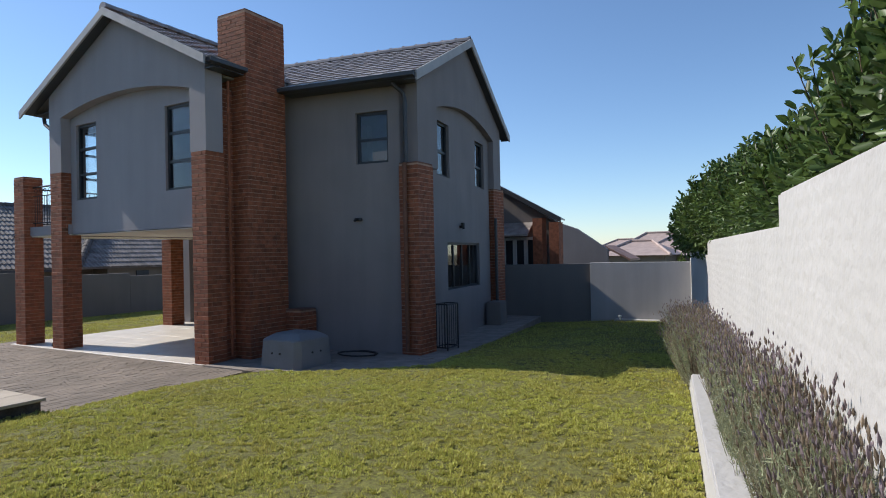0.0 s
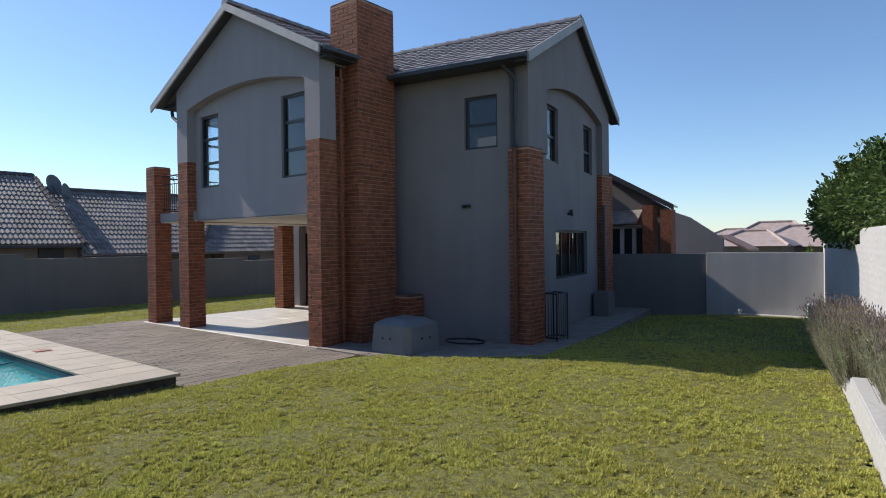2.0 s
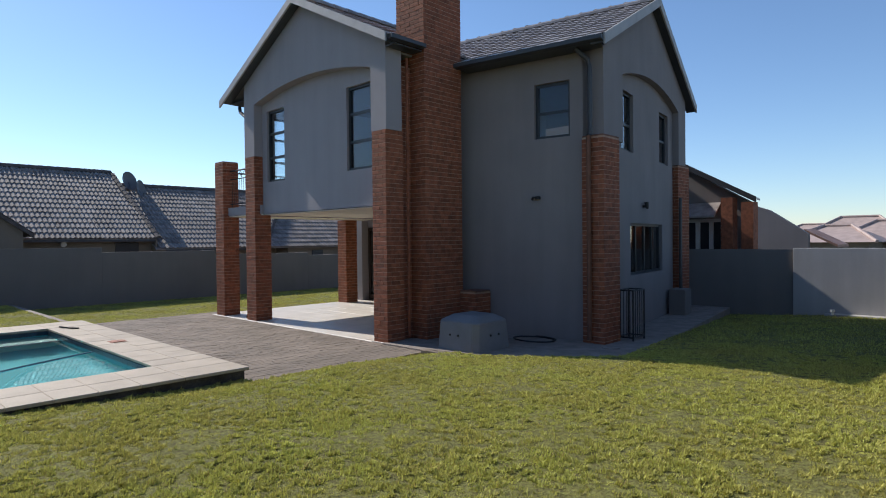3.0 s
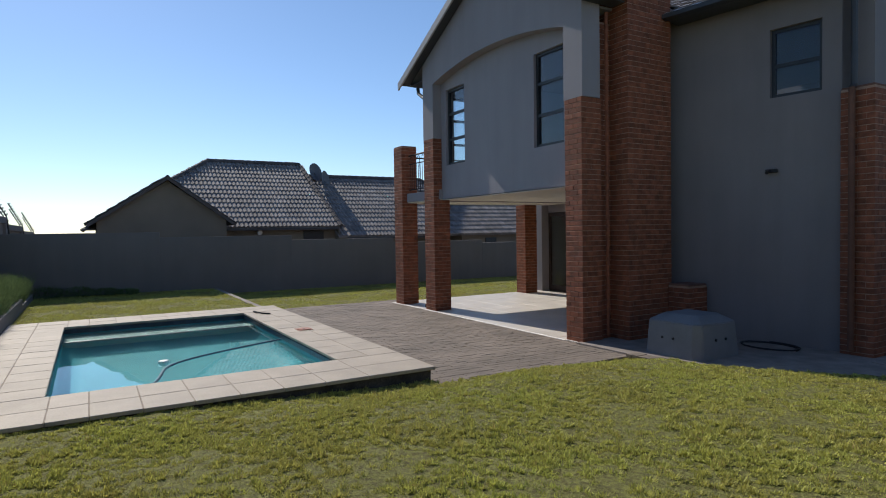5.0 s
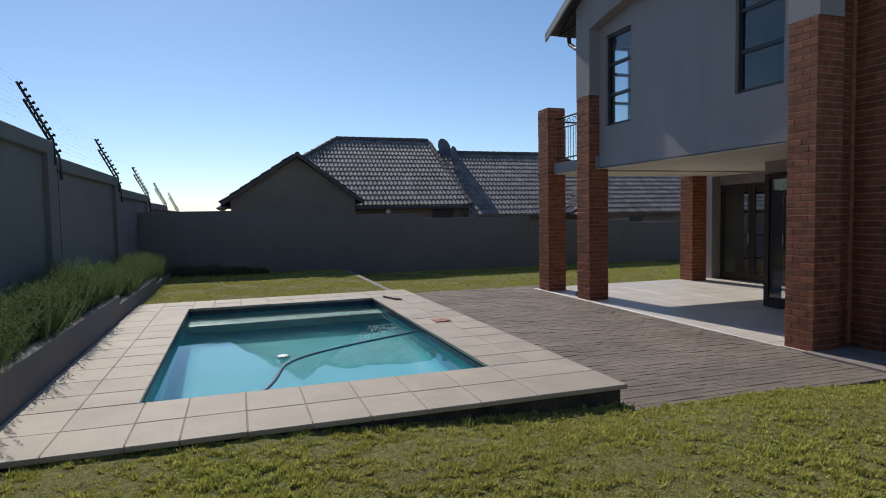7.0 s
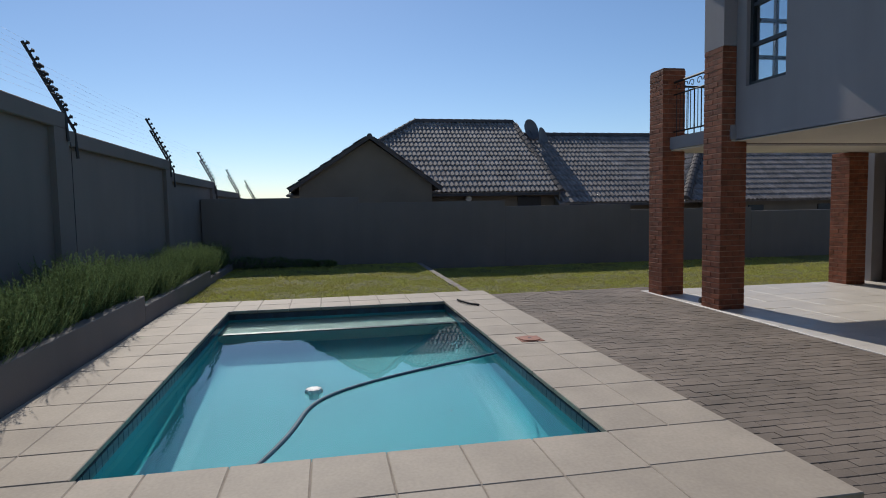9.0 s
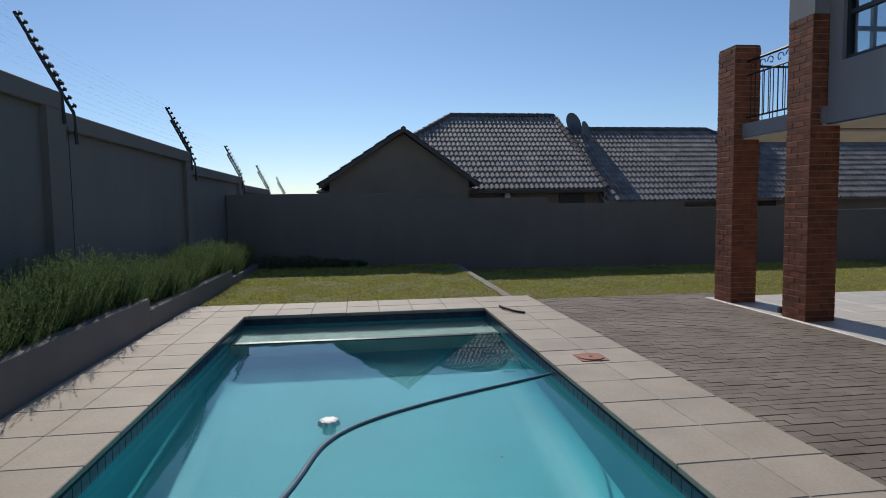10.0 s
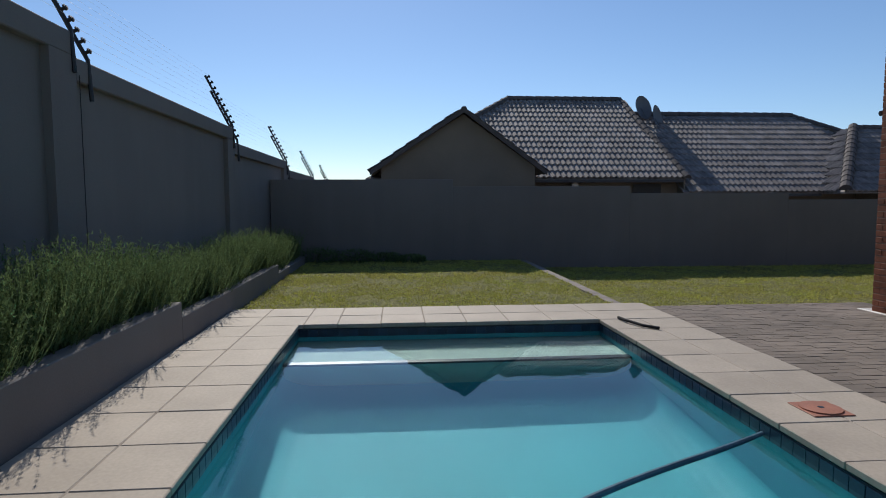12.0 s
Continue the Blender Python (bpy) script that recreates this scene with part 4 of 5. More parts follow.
brick_pier("brick_pier", -16.42, 12.42, -15.98, 12.86, 0.0, 2.64, house, "square red face-brick pier", cap=False)
brick_pier("chimney", -9.66, 9.0, -8.86, 10.06, 0.0, 6.95, house, "tall red face-brick chimney")
brick_pier("brick_pier", -6.43, 10.70, -5.98, 11.30, -0.1, 3.86, house, "red face-brick corner pier")
brick_pier("brick_plinth", -8.85, 9.95, -8.42, 10.42, 0.02, 0.92, house, "low brick wood box", top_limit=100)
q = along(5.62, 0.0, 0, RP)
brick_pier("brick_pier", q[0] - 0.42, q[1], q[0] - 0.02, q[1] + 0.70, -0.1, 3.86, house, "red face-brick pier")
bm = B()
wall_piece(bm, 4.9, 5.6, -0.1, 0.30, -0.2, 0.66, RP, 0.02)
tagged(part("water_tank_box", bm, GREY_WALL), "low grey plastered box beside the house", "box")


# ---- neighbour's house behind the back wall ----
nb = thing("neighbour_house", "single-storey neighbour house with grey double-roman tiled roofs", "house")
bm = B()
slab(bm, [(-24.55, 1.48, -1.7), (-24.55, 5.55, -1.7), (-24.55, 5.55, 2.42), (-24.55, 3.63, 3.78), (-24.55, 1.48, 2.42)], (-5.0, 0, 0))
part("gable_wall", bm, NB_WALL, nb, "brown plastered gable wall")
bm = B()
box(bm, -33.0, 5.4, -1.7, -26.35, 10.33, 2.30)
box(bm, -33.0, 10.41, -1.7, -26.3, 16.0, 1.94)
part("wall", bm, NB_WALL, nb, "brown plastered wall under the eaves")


def roof_plane(pts, t=0.05):
    bm = B()
    slab(bm, pts, (0, 0, -t))
    return part("roof_plane", bm, TILE_NB, nb, "battened roof plane")


def tiles_on(rp, base, across, up, width, length, clip):
    tile_slope("tiles", TILE_NB, rp, base, across, up, width, round(length / 0.39), length / round(length / 0.39), clip, wave=0.024, pitch=0.17, lift=0.03, thick=0.042, seg=12, waves=2, label="overlapping double-roman roof tiles")


# front gable wing: ridge along x
GX, GA = -24.4, (3.63, 3.90)
for ey in (1.185, 5.83):
    rp = roof_plane([(GX, ey, 2.28), (GX, GA[0], GA[1]), (-28.9, GA[0], GA[1]), (-28.9, ey, 2.28)])
    up = Vector((0, GA[0] - ey, GA[1] - 2.28))
    tiles_on(rp, (-28.9, ey, 2.28), (1, 0, 0), up, 4.5, up.length - 0.1, None)
    bm = B()
    beam(bm, (GX + 0.02, ey, 2.31), (GX + 0.02, GA[0], GA[1] + 0.03), 0.04, 0.13, (1, 0, 0))
    part("barge_board", bm, TILE_RIDGE, rp)
ridge_tiles(nb, (GX, GA[0], GA[1] - 0.02), (-28.9, GA[0], GA[1] - 0.02), TILE_RIDGE, 0.075)
# main roof: hipped towards the side wall, open verge over the second roof
EX, E0, RX, RZ = -25.95, 2.16, -30.95, 5.22
up = Vector((RX - EX, 0, RZ - E0))
UL = up.length
rp = roof_plane([(EX, 1.0, E0), (EX, 10.4, E0), (RX, 10.2, RZ), (RX, 6.0, RZ)])
tiles_on(rp, (EX, 3.4, E0), (0, 1, 0), up, 7.0, UL, lambda s, h: 3.4 + s < 10.45 - 0.2 * h / UL and 3.4 + s > 6.0 - 5.0 * (1 - h / UL))
rp = roof_plane([(EX, 1.0, E0), (RX, 6.0, RZ), (-36.0, 1.0, E0)])
ridge_tiles(nb, (RX, 6.0, RZ + 0.0), (RX, 10.25, RZ + 0.0), TILE_RIDGE, 0.14)
ridge_tiles(nb, (-28.6, 3.65, 3.80), (RX, 6.0, RZ + 0.02), TILE_RIDGE, 0.12)
ridge_tiles(nb, (EX + 0.05, 10.42, E0 + 0.02), (RX, 10.22, RZ + 0.02), TILE_RIDGE, 0.10)
bm = B()
slab(bm, [(EX, 10.34, E0 - 0.5), (EX, 10.34, E0 - 0.03), (RX, 10.14, RZ - 0.03), (-36.0, 10.14, E0 - 0.5)], (0, 0.05, 0))
part("verge_wall", bm, NB_WALL, nb, "brown plastered verge wall between the roofs")
# second roof: lower, of the same pitch
E1X, E1, R1X, R1 = -25.82, 1.74, -30.55, 4.63
up2 = Vector((R1X - E1X, 0, R1 - E1))
rp = roof_plane([(E1X, 10.3, E1), (E1X, 15.0, E1), (-29.2, 17.6, 3.81), (R1X, 16.7, R1), (R1X, 10.3, R1)])
tiles_on(rp, (E1X, 10.42, E1), (0, 1, 0), up2, 7.6, up2.length, lambda s, h: 10.42 + s < 14.75 + 3.2 * min(1, h / 4.0) - max(0, h - 4.0) * 0.7)
ridge_tiles(nb, (R1X, 10.5, R1 + 0.0), (R1X, 16.7, R1 + 0.0), TILE_RIDGE, 0.14)
ridge_tiles(nb, (R1X, 16.7, R1), (-29.1, 17.6, 3.90), TILE_RIDGE, 0.11)
# cross wing further along: its hip comes down towards the garden
HC, HT = Vector((-24.9, 14.6, 1.74)), Vector((-28.4, 17.5, 3.93))
rp = roof_plane([tuple(HC), (-25.9, 14.6, 1.74), (-29.2, 17.5, 3.93), tuple(HT)])
tiles_on(rp, (-29.2, 14.6, 1.74), (1, 0, 0), Vector((0, 2.9, 2.19)), 4.3, 3.63, lambda s, h: -25.75 - 3.4 * h / 3.63 < -29.2 + s < -24.95 - 3.5 * h / 3.63)
ridge_tiles(nb, HC + Vector((0, 0, 0.06)), HT + Vector((0, 0, 0.06)), TILE_RIDGE, 0.15)
rp = roof_plane([tuple(HC), (-24.9, 30, 1.74), (-28.4, 30, 3.93), tuple(HT)])
tiles_on(rp, (-24.9, 14.6, 1.74), (0, 1, 0), Vector((-3.5, 0, 2.19)), 15.4, 4.13, lambda s, h: s > 2.9 * h / 4.13)
ridge_tiles(nb, HT, (-28.4, 30, 3.95), TILE_RIDGE, 0.13)
part("wall", box(B(), -30, 16.0, -1.7, -25.2, 29.6, 1.85), NB_WALL, nb, "brown plastered wall under the eaves")
for y0, y1, z1 in ((17.3, 17.9, 1.56), (20.2, 21.6, 1.56)):
    part("window", box(B(), -25.198, y0, 0.9, -25.15, y1, z1), FRAME, nb)
part("gutter", box(B(), EX - 0.02, 5.7, E0 - 0.12, EX + 0.08, 10.3, E0 - 0.04), GUTTER, nb)
part("gutter", box(B(), E1X - 0.02, 10.7, E1 - 0.12, E1X + 0.08, 14.5, E1 - 0.04), GUTTER, nb)
part("window", box(B(), -26.348, 8.95, 1.5, -26.29, 9.8, 2.0), FRAME, nb)
bm = B()
tube(bm, [(-26.25, 7.12, 1.97), (-26.13, 7.12, 1.95)], 0.1, 12)
part("wall_lamp", bm, FLOAT, nb, "round white bulkhead lamp")


def dish(x, y, z, r, face):
    t = thing("satellite_dish", "grey satellite dish on the neighbour's roof", "satellite dish", "dishes on the roof")
    bm = B()
    f = Vector(face).normalized()
    u = f.cross(Vector((0, 0, 1))).normalized()
    v = u.cross(f)
    c = Vector((x, y, z))
    rings = []
    for k in range(5):
        rr = r * k / 4
        rings.append([bm.verts.new(c + (u * math.cos(a) + v * math.sin(a) * 1.1) * rr + f * (0.25 * r * (k / 4) ** 2)) for a in [2 * math.pi * i / 20 for i in range(20)]] if k else [bm.verts.new(c)])
    for i in range(20):
        bm.faces.new((rings[0][0], rings[1][i], rings[1][(i + 1) % 20]))
    for a, b in zip(rings[1:], rings[2:]):
        for i in range(20):
            bm.faces.new((a[i], b[i], b[(i + 1) % 20], a[(i + 1) % 20]))
    part("reflector", bm, DISH, t)
    part("arm", tube(tube(B(), [c, c + f * 0.5 * r - Vector((0, 0, r * 0.9))], 0.015), [c, c - f * 0.12 - Vector((0, 0, 0.5))], 0.022), DISH, t)
    return t


dish(-30.1, 10.72, 4.82, 0.40, (0.9, 0.42, 0.25))
dish(-29.75, 11.08, 4.42, 0.42, (0.75, 0.75, 0.2))

# ---- far houses and trees beyond the gate wall ----


def far_house(x, y, w, d, zw, zr, roof, group="far houses"):
    h = thing("far_house", "distant pale house with hipped tiled roof", "house", group, at=(x, y, 0))
    part("wall", box(B(), -w / 2, -d / 2, -3.2, w / 2, d / 2, zw), NB_WALL, h)
    bm = B()
    o, r = 0.5, w * 0.18
    b = [bm.verts.new(p) for p in ((-w / 2 - o, -d / 2 - o, zw), (w / 2 + o, -d / 2 - o, zw), (w / 2 + o, d / 2 + o, zw), (-w / 2 - o, d / 2 + o, zw))]
    t = [bm.verts.new((-r, 0, zr)), bm.verts.new((r, 0, zr))]
    bm.faces.new((b[0], b[1], t[1], t[0]))
    bm.faces.new((b[1], b[2], t[1]))
    bm.faces.new((b[2], b[3], t[0], t[1]))
    bm.faces.new((b[3], b[0], t[0]))
    bm.faces.new(b[::-1])
    part("roof", bm, roof, h)
    for a, b in (((-w / 2 - o, -d / 2 - o, zw + 0.05), (-r, 0, zr + 0.08)), ((w / 2 + o, -d / 2 - o, zw + 0.05), (r, 0, zr + 0.08)), ((-r, 0, zr + 0.08), (r, 0, zr + 0.08))):
        part("ridge_cap", tube(B(), [a, b], 0.12, 6), roof, h)
    part("window", box(B(), -1.0, -d / 2 - 0.05, 0.2 - 1.2, 0.6, -d / 2, 0.2), FRAME, h)


far_house(-10.6, 54, 5.0, 7, 1.55, 2.72, TILE_PALE)
far_house(-7.8, 60, 7.0, 8, 1.45, 3.15, TILE_PALE)
far_house(-12.5, 74, 9, 9, 1.5, 3.9, TILE_PALE)
far_house(-3.5, 85, 12, 10, 1.2, 3.6, TILE_PALE)
far_house(-20, 95, 14, 10, 1.2, 3.6, TILE_PALE)


def leaf_cloud(name, mat, centers, n, size, seed, parent=None, aspect=0.42, fold=0.25, upright=0.2, shell=0.55):
    """Many small folded leaves filling lumpy volumes. centers: rows of (x, y, z, rx, ry, rz)."""
    r = np.random.default_rng(seed)
    c = np.array(centers, float)
    vol = c[:, 3] * c[:, 4] * c[:, 5]
    pick = r.choice(len(c), n, p=vol / vol.sum())
    d = r.normal(size=(n, 3))
    d /= np.linalg.norm(d, axis=1)[:, None]
    rad = (shell + (1 - shell) * r.random(n)) ** 0.7
    rad *= 1 + np.clip(0.12 * r.normal(size=n), -0.3, 0.14)
    p = c[pick, :3] + d * rad[:, None] * c[pick, 3:]
    dirv = d * 0.9 + r.normal(size=(n, 3)) * 0.55 + np.array([0, 0, upright])
    dirv /= np.linalg.norm(dirv, axis=1)[:, None]
    sidev = np.cross(dirv, r.normal(size=(n, 3)))
    sidev /= np.linalg.norm(sidev, axis=1)[:, None]
    nv = np.cross(dirv, sidev)
    l = size * (0.6 + 0.7 * r.random(n))[:, None]
    w = l * aspect * 0.5
    base, mid, tip = p, p + dirv * l * 0.55 - nv * l * 0.06, p + dirv * l - nv * l * 0.12
    low, high = p + dirv * l * 0.32 - nv * l * 0.03, p + dirv * l * 0.76 - nv * l * 0.09
    lift = nv * w * fold * 2
    ring = [base, low + sidev * w * 0.85 + lift, high + sidev * w * 0.85 + lift, tip, high - sidev * w * 0.85 + lift, low - sidev * w * 0.85 + lift]
    v = np.stack(ring + [mid], 1).reshape(-1, 3)
    k = np.arange(n)[:, None] * 7
    f = np.concatenate([k + np.array([[i, (i + 1) % 6, 6]]) for i in range(6)], 0)
    return fast_mesh(name, v, 3, f, mat, parent, smooth=True)


# hedge behind the white wall
def shrub(base, blobs, n, size, seed, label, shoots_n=110, tall=1.0):
    t = thing("hedge_shrub", label, "hedge", "hedge behind the wall", at=base)
    bx, by, bz = base
    bl = [(x - bx, y - by, z - bz, a, b, c) for x, y, z, a, b, c in blobs]
    leaf_cloud("crown", LEAF, bl, n, size, seed, t)
    bm = B()
    r = random.Random(seed)
    for x, y, z, a, b, c in bl:
        tube(bm, [(r.uniform(-0.1, 0.1), r.uniform(-0.1, 0.1), 0), (x * 0.5, y * 0.5, z * 0.6), (x, y, z + c * 0.4)], 0.022, 6, 0.006)
        for k in range(7):
            an = r.uniform(0, 6.28)
            tube(bm, [(x, y, z), (x + a * 0.8 * math.cos(an), y + b * 0.8 * math.sin(an), z + c * r.uniform(0.3, 1.1))], 0.008, 5, 0.003)
    # upright shoots, each a twig with leaves set round it and a tuft at its tip
    q = np.random.default_rng(seed + 50)
    shoots = []
    for i in range(shoots_n):
        x, y, z, a, b, c = bl[q.integers(len(bl))]
        an, e = q.uniform(0, 6.28), q.uniform(0.1, 0.95)
        s0 = np.array([x + a * e * math.cos(an), y + b * e * math.sin(an), z + c * math.sqrt(1 - e * e) - 0.06])
        d = np.array([0.35 * e * math.cos(an), 0.35 * e * math.sin(an), 1.0])
        hgt = q.uniform(0.10, 0.32) * tall
        tube(bm, [tuple(s0 - d * 0.15), tuple(s0 + d * hgt)], 0.005, 5, 0.003)
        for k in range(7):
            shoots.append((*(s0 + d * hgt * k / 6), 0.012, 0.012, 0.012))
    part("branch_frame", bm, TWIG, t)
    tagged(leaf_cloud("shoot_cluster", LEAF, shoots, len(shoots) * 3, size * 1.12, seed + 9, t, upright=0.75, shell=0.2), kind="stuff")


H = lambda y, off: wall_x(y) + off
shrub((H(3.6, 0.6), 3.6, -0.2), [(H(2.5, .75), 2.5, 2.3, .34, .5, .5), (H(3.3, .7), 3.3, 2.4, .34, .5, .55), (H(4.0, .64), 4.0, 2.54, .32, .45, .54), (H(4.7, .56), 4.7, 2.58, .32, .42, .5), (H(5.2, .52), 5.2, 2.52, .3, .35, .46)], 5200, 0.088, 11, "dense hedge shrub with large glossy green leaves and tall shoots", 110, 1.45)
shrub((H(6.3, 0.6), 6.3, -0.2), [(H(5.9, .52), 5.9, 2.34, .32, .5, .54), (H(6.6, .52), 6.6, 2.32, .34, .5, .56), (H(7.1, .52), 7.1, 2.36, .34, .45, .58)], 6800, 0.080, 12, "dense hedge shrub with glossy green leaves", 110, 0.9)
shrub((H(8.4, 0.6), 8.4, -0.2), [(H(7.8, .52), 7.8, 2.42, .36, .5, .6), (H(8.5, .5), 8.5, 2.46, .38, .55, .62), (H(9.3, .46), 9.3, 2.5, .38, .55, .62)], 8800, 0.078, 13, "dense hedge shrub with glossy green leaves", 130, 0.9)
shrub((H(11.4, 0.5), 11.4, -0.2), [(H(10.1, .4), 10.1, 2.56, .42, .5, .6), (H(10.9, .3), 10.9, 2.56, .45, .5, .62), (H(11.6, .1), 11.6, 2.5, .48, .5, .6), (H(12.0, -.1), 12.0, 2.38, .40, .45, .45), (H(12.6, .15), 12.6, 2.46, .5, .55, .56), (H(13.2, -.1), 13.2, 2.36, .42, .5, .46)], 13000, 0.078, 14, "dense hedge shrub overhanging the wall's lower end", 160, 0.9)

for x, y, z, s in ((-2.30, 23.0, 2.35, 0.75), (-2.95, 23.2, 1.75, 0.6), (-2.05, 23.6, 2.1, 0.75)):
    t = thing("conifer", "small bright yellow-green conifer behind the yard wall", "tree", "conifers", at=(x, y, -1.66))
    part("trunk", tube(B(), [(0, 0, 0), (0, 0, z + 1.6)], 0.06, 6, 0.02), TWIG, t)
    leaf_cloud("crown", CONIFER, [(0, 0, z + 0.75 + k * 0.3 * s, 0.42 * s * (1 - k / 6), 0.42 * s * (1 - k / 6), 0.4 * s) for k in range(5)], 1500, 0.12, int(100 + x * 10), t, 0.25, upright=0.8, shell=0.3)


# ---- lavender and rosemary ----
def stems(name, mat, pts, n, length, width, seed, spread, parent, tip_frac=None, droop=0.1):
    """Thin upright stems from a patch of bed: each a narrow folded strip."""
    r = np.random.default_rng(seed)
    pts = np.array(pts)
    k = r.integers(len(pts), size=n)
    base = pts[k, :3] + np.stack([np.clip(r.normal(0, 1, n), -1.7, 1.7) * pts[k, 3] * 0.45, np.clip(r.normal(0, 1, n), -1.9, 1.9) * pts[k, 4] * 0.45, 0 * k], 1)
    out = base - pts[k, :3]
    l = length * (0.66 + 0.4 * r.random(n)) * pts[k, 5]
    dirv = np.stack([out[:, 0] * spread + np.clip(r.normal(0, 0.14, n), -0.26, 0.26), out[:, 1] * spread + np.clip(r.normal(0, 0.22, n), -0.45, 0.45), np.ones(n)], 1)
    dirv /= np.linalg.norm(dirv, axis=1)[:, None]
    tip = base + dirv * l[:, None]
    mid = base + dirv * (l * 0.5)[:, None] + np.stack([out[:, 0], out[:, 1], 0 * l], 1) * droop
    a = r.random(n) * 6.28
    s = np.stack([np.cos(a), np.sin(a), 0 * a], 1) * (width * (0.7 + 0.6 * r.random(n)))[:, None]
    v = np.stack([base - s, base + s, mid - s * 0.9, mid + s * 0.9, tip], 1).reshape(-1, 3)
    i = np.arange(n)[:, None] * 5
    f = np.concatenate([i + np.array([[0, 1, 3]]), i + np.array([[0, 3, 2]]), i + np.array([[2, 3, 4]])], 0)
    ob = tagged(fast_mesh(name, v, 3, f, mat, parent), kind="stuff")
    return ob, tip, dirv, base, l


def spikes(name, mat, tips, dirs, seed, parent, size=0.035, w=0.008):
    """Flower heads: small four-sided spindles on the stems' tips."""
    n = len(tips)
    r = np.random.default_rng(seed)
    a = r.random(n) * 6.28
    s1 = np.stack([np.cos(a), np.sin(a), 0 * a], 1) * w
    s2 = np.stack([-np.sin(a), np.cos(a), 0 * a], 1) * w
    ln = (size * (0.7 + 0.6 * r.random(n)))[:, None]
    b, t, m = tips - dirs * ln * 0.3, tips + dirs * ln, tips + dirs * ln * 0.3
    v = np.stack([b, m + s1, m + s2, m - s1, m - s2, t], 1).reshape(-1, 3)
    i = np.arange(n)[:, None] * 6
    f = np.concatenate([i + np.array([q]) for q in ([0, 2, 1], [0, 3, 2], [0, 4, 3], [0, 1, 4], [5, 1, 2], [5, 2, 3], [5, 3, 4], [5, 4, 1])], 0)
    return tagged(fast_mesh(name, v, 3, f, mat, parent), kind="stuff")


def leaflets(name, mat, base, dirs, l, per, seed, parent, size=0.03, width=0.0045, lo=0.1):
    """Needle leaves along the stems."""
    r = np.random.default_rng(seed)
    n = len(base)
    k = np.repeat(np.arange(n), per)
    t = lo + (1 - lo) * r.random(len(k))
    p = base[k] + dirs[k] * (l[k] * t)[:, None]
    d = dirs[k] * 0.7 + r.normal(0, 0.55, (len(k), 3))
    d /= np.linalg.norm(d, axis=1)[:, None]
    s = np.cross(d, r.normal(size=(len(k), 3)))
    s *= width / np.linalg.norm(s, axis=1)[:, None]
    q = p + d * (size * (0.6 + 0.7 * r.random(len(k))))[:, None]
    v = np.stack([p - s, p + s, q], 1).reshape(-1, 3)
    return tagged(fast_mesh(name, v, 3, np.arange(len(v)).reshape(-1, 3), mat, parent), kind="stuff")


def bed_z(u):
    return 0.64 if u < 0.35 else 0.52 if u < 3.55 else 0.40 if u < 7 else 0.28


def lavender(u, off, h, rx, ry, seed, n, dry=0.3, lean=1.3, label="bushy lavender with faded purple flower spikes in the planter"):
    x, y, _ = along(u, off, 0)
    z = bed_z(u) - 0.02
    t = thing("lavender", label, "lavender", "lavender in the planter", at=(x, y, z))
    pts = [(0, 0, 0, rx, ry, 1.0), (rx * 0.2, -ry * 0.5, 0, rx * 0.8, ry, 0.92), (-rx * 0.3, ry * 0.5, 0, rx * 0.8, ry, 0.9), (0.02, 0, 0, rx, ry, 0.7)]
    _, tip, d, base, l = stems("stem_cluster", STEM, pts, n, h, 0.0024, seed, lean, t)
    leaflets("leaf_cluster", STEM, base, d, l * 0.86, 24, seed + 1, t, 0.042, 0.0034)
    sel = np.random.default_rng(seed).random(n) < 0.4
    spikes("flower_cluster", FLOWER, tip[sel], d[sel], seed + 2, t, 0.032, 0.0062)
    _, tip2, d2, b2, l2 = stems("dry_stem_cluster", DRYSTEM, pts, int(n * dry), h * 0.95, 0.0024, seed + 3, lean * 1.1, t)
    leaflets("dry_leaf_cluster", DRYSTEM, b2, d2, l2 * 0.8, 7, seed + 5, t, 0.035, 0.003)
    spikes("seed_head_cluster", DRYSTEM, tip2, d2, seed + 4, t, 0.034, 0.0065)


LAV = ((-2.9, -0.12, 0.92, 0.13, 0.34, 900, .4), (-2.2, -0.12, 0.98, 0.13, 0.34, 1000, .4), (-1.5, -0.12, 1.0, 0.13, 0.34, 1100, .5), (-0.8, -0.12, 1.0, 0.13, 0.34, 1100, .5), (-0.1, -0.12, 0.98, 0.13, 0.34, 1100, .3), (0.6, -0.12, 0.98, 0.13, 0.34, 1000, .3), (1.3, -0.12, 0.92, 0.13, 0.34, 1000, .3), (2.0, -0.13, 0.88, 0.14, 0.34, 1000, .4), (2.7, -0.14, 0.86, 0.16, 0.34, 1000, .5), (3.5, -0.16, 0.82, 0.18, 0.34, 900, .6), (4.4, -0.22, 0.84, 0.24, 0.34, 900, .9), (5.2, -0.23, 0.86, 0.26, 0.36, 900, 1.0), (6.1, -0.22, 0.86, 0.26, 0.36, 900, 1.1), (7.0, -0.2, 0.84, 0.25, 0.36, 800, 1.1), (8.0, -0.2, 0.72, 0.24, 0.34, 600, 1.0))
for i, (u, off, h, rx, ry, n, dry) in enumerate(LAV):
    off, rx = (-0.05, 0.105) if u < 0 else (-0.07, 0.125) if u < 3.6 else (off * 0.9, rx)
    h *= 0.90 + 0.10 * min(1, max(0, (u + 0.5) / 5.5))
    lavender(u, off, h, rx, ry, 200 + i * 10, int(n * 1.25), dry, 0.4 if u < 0 else 0.75 if u < 3.6 else 1.5)


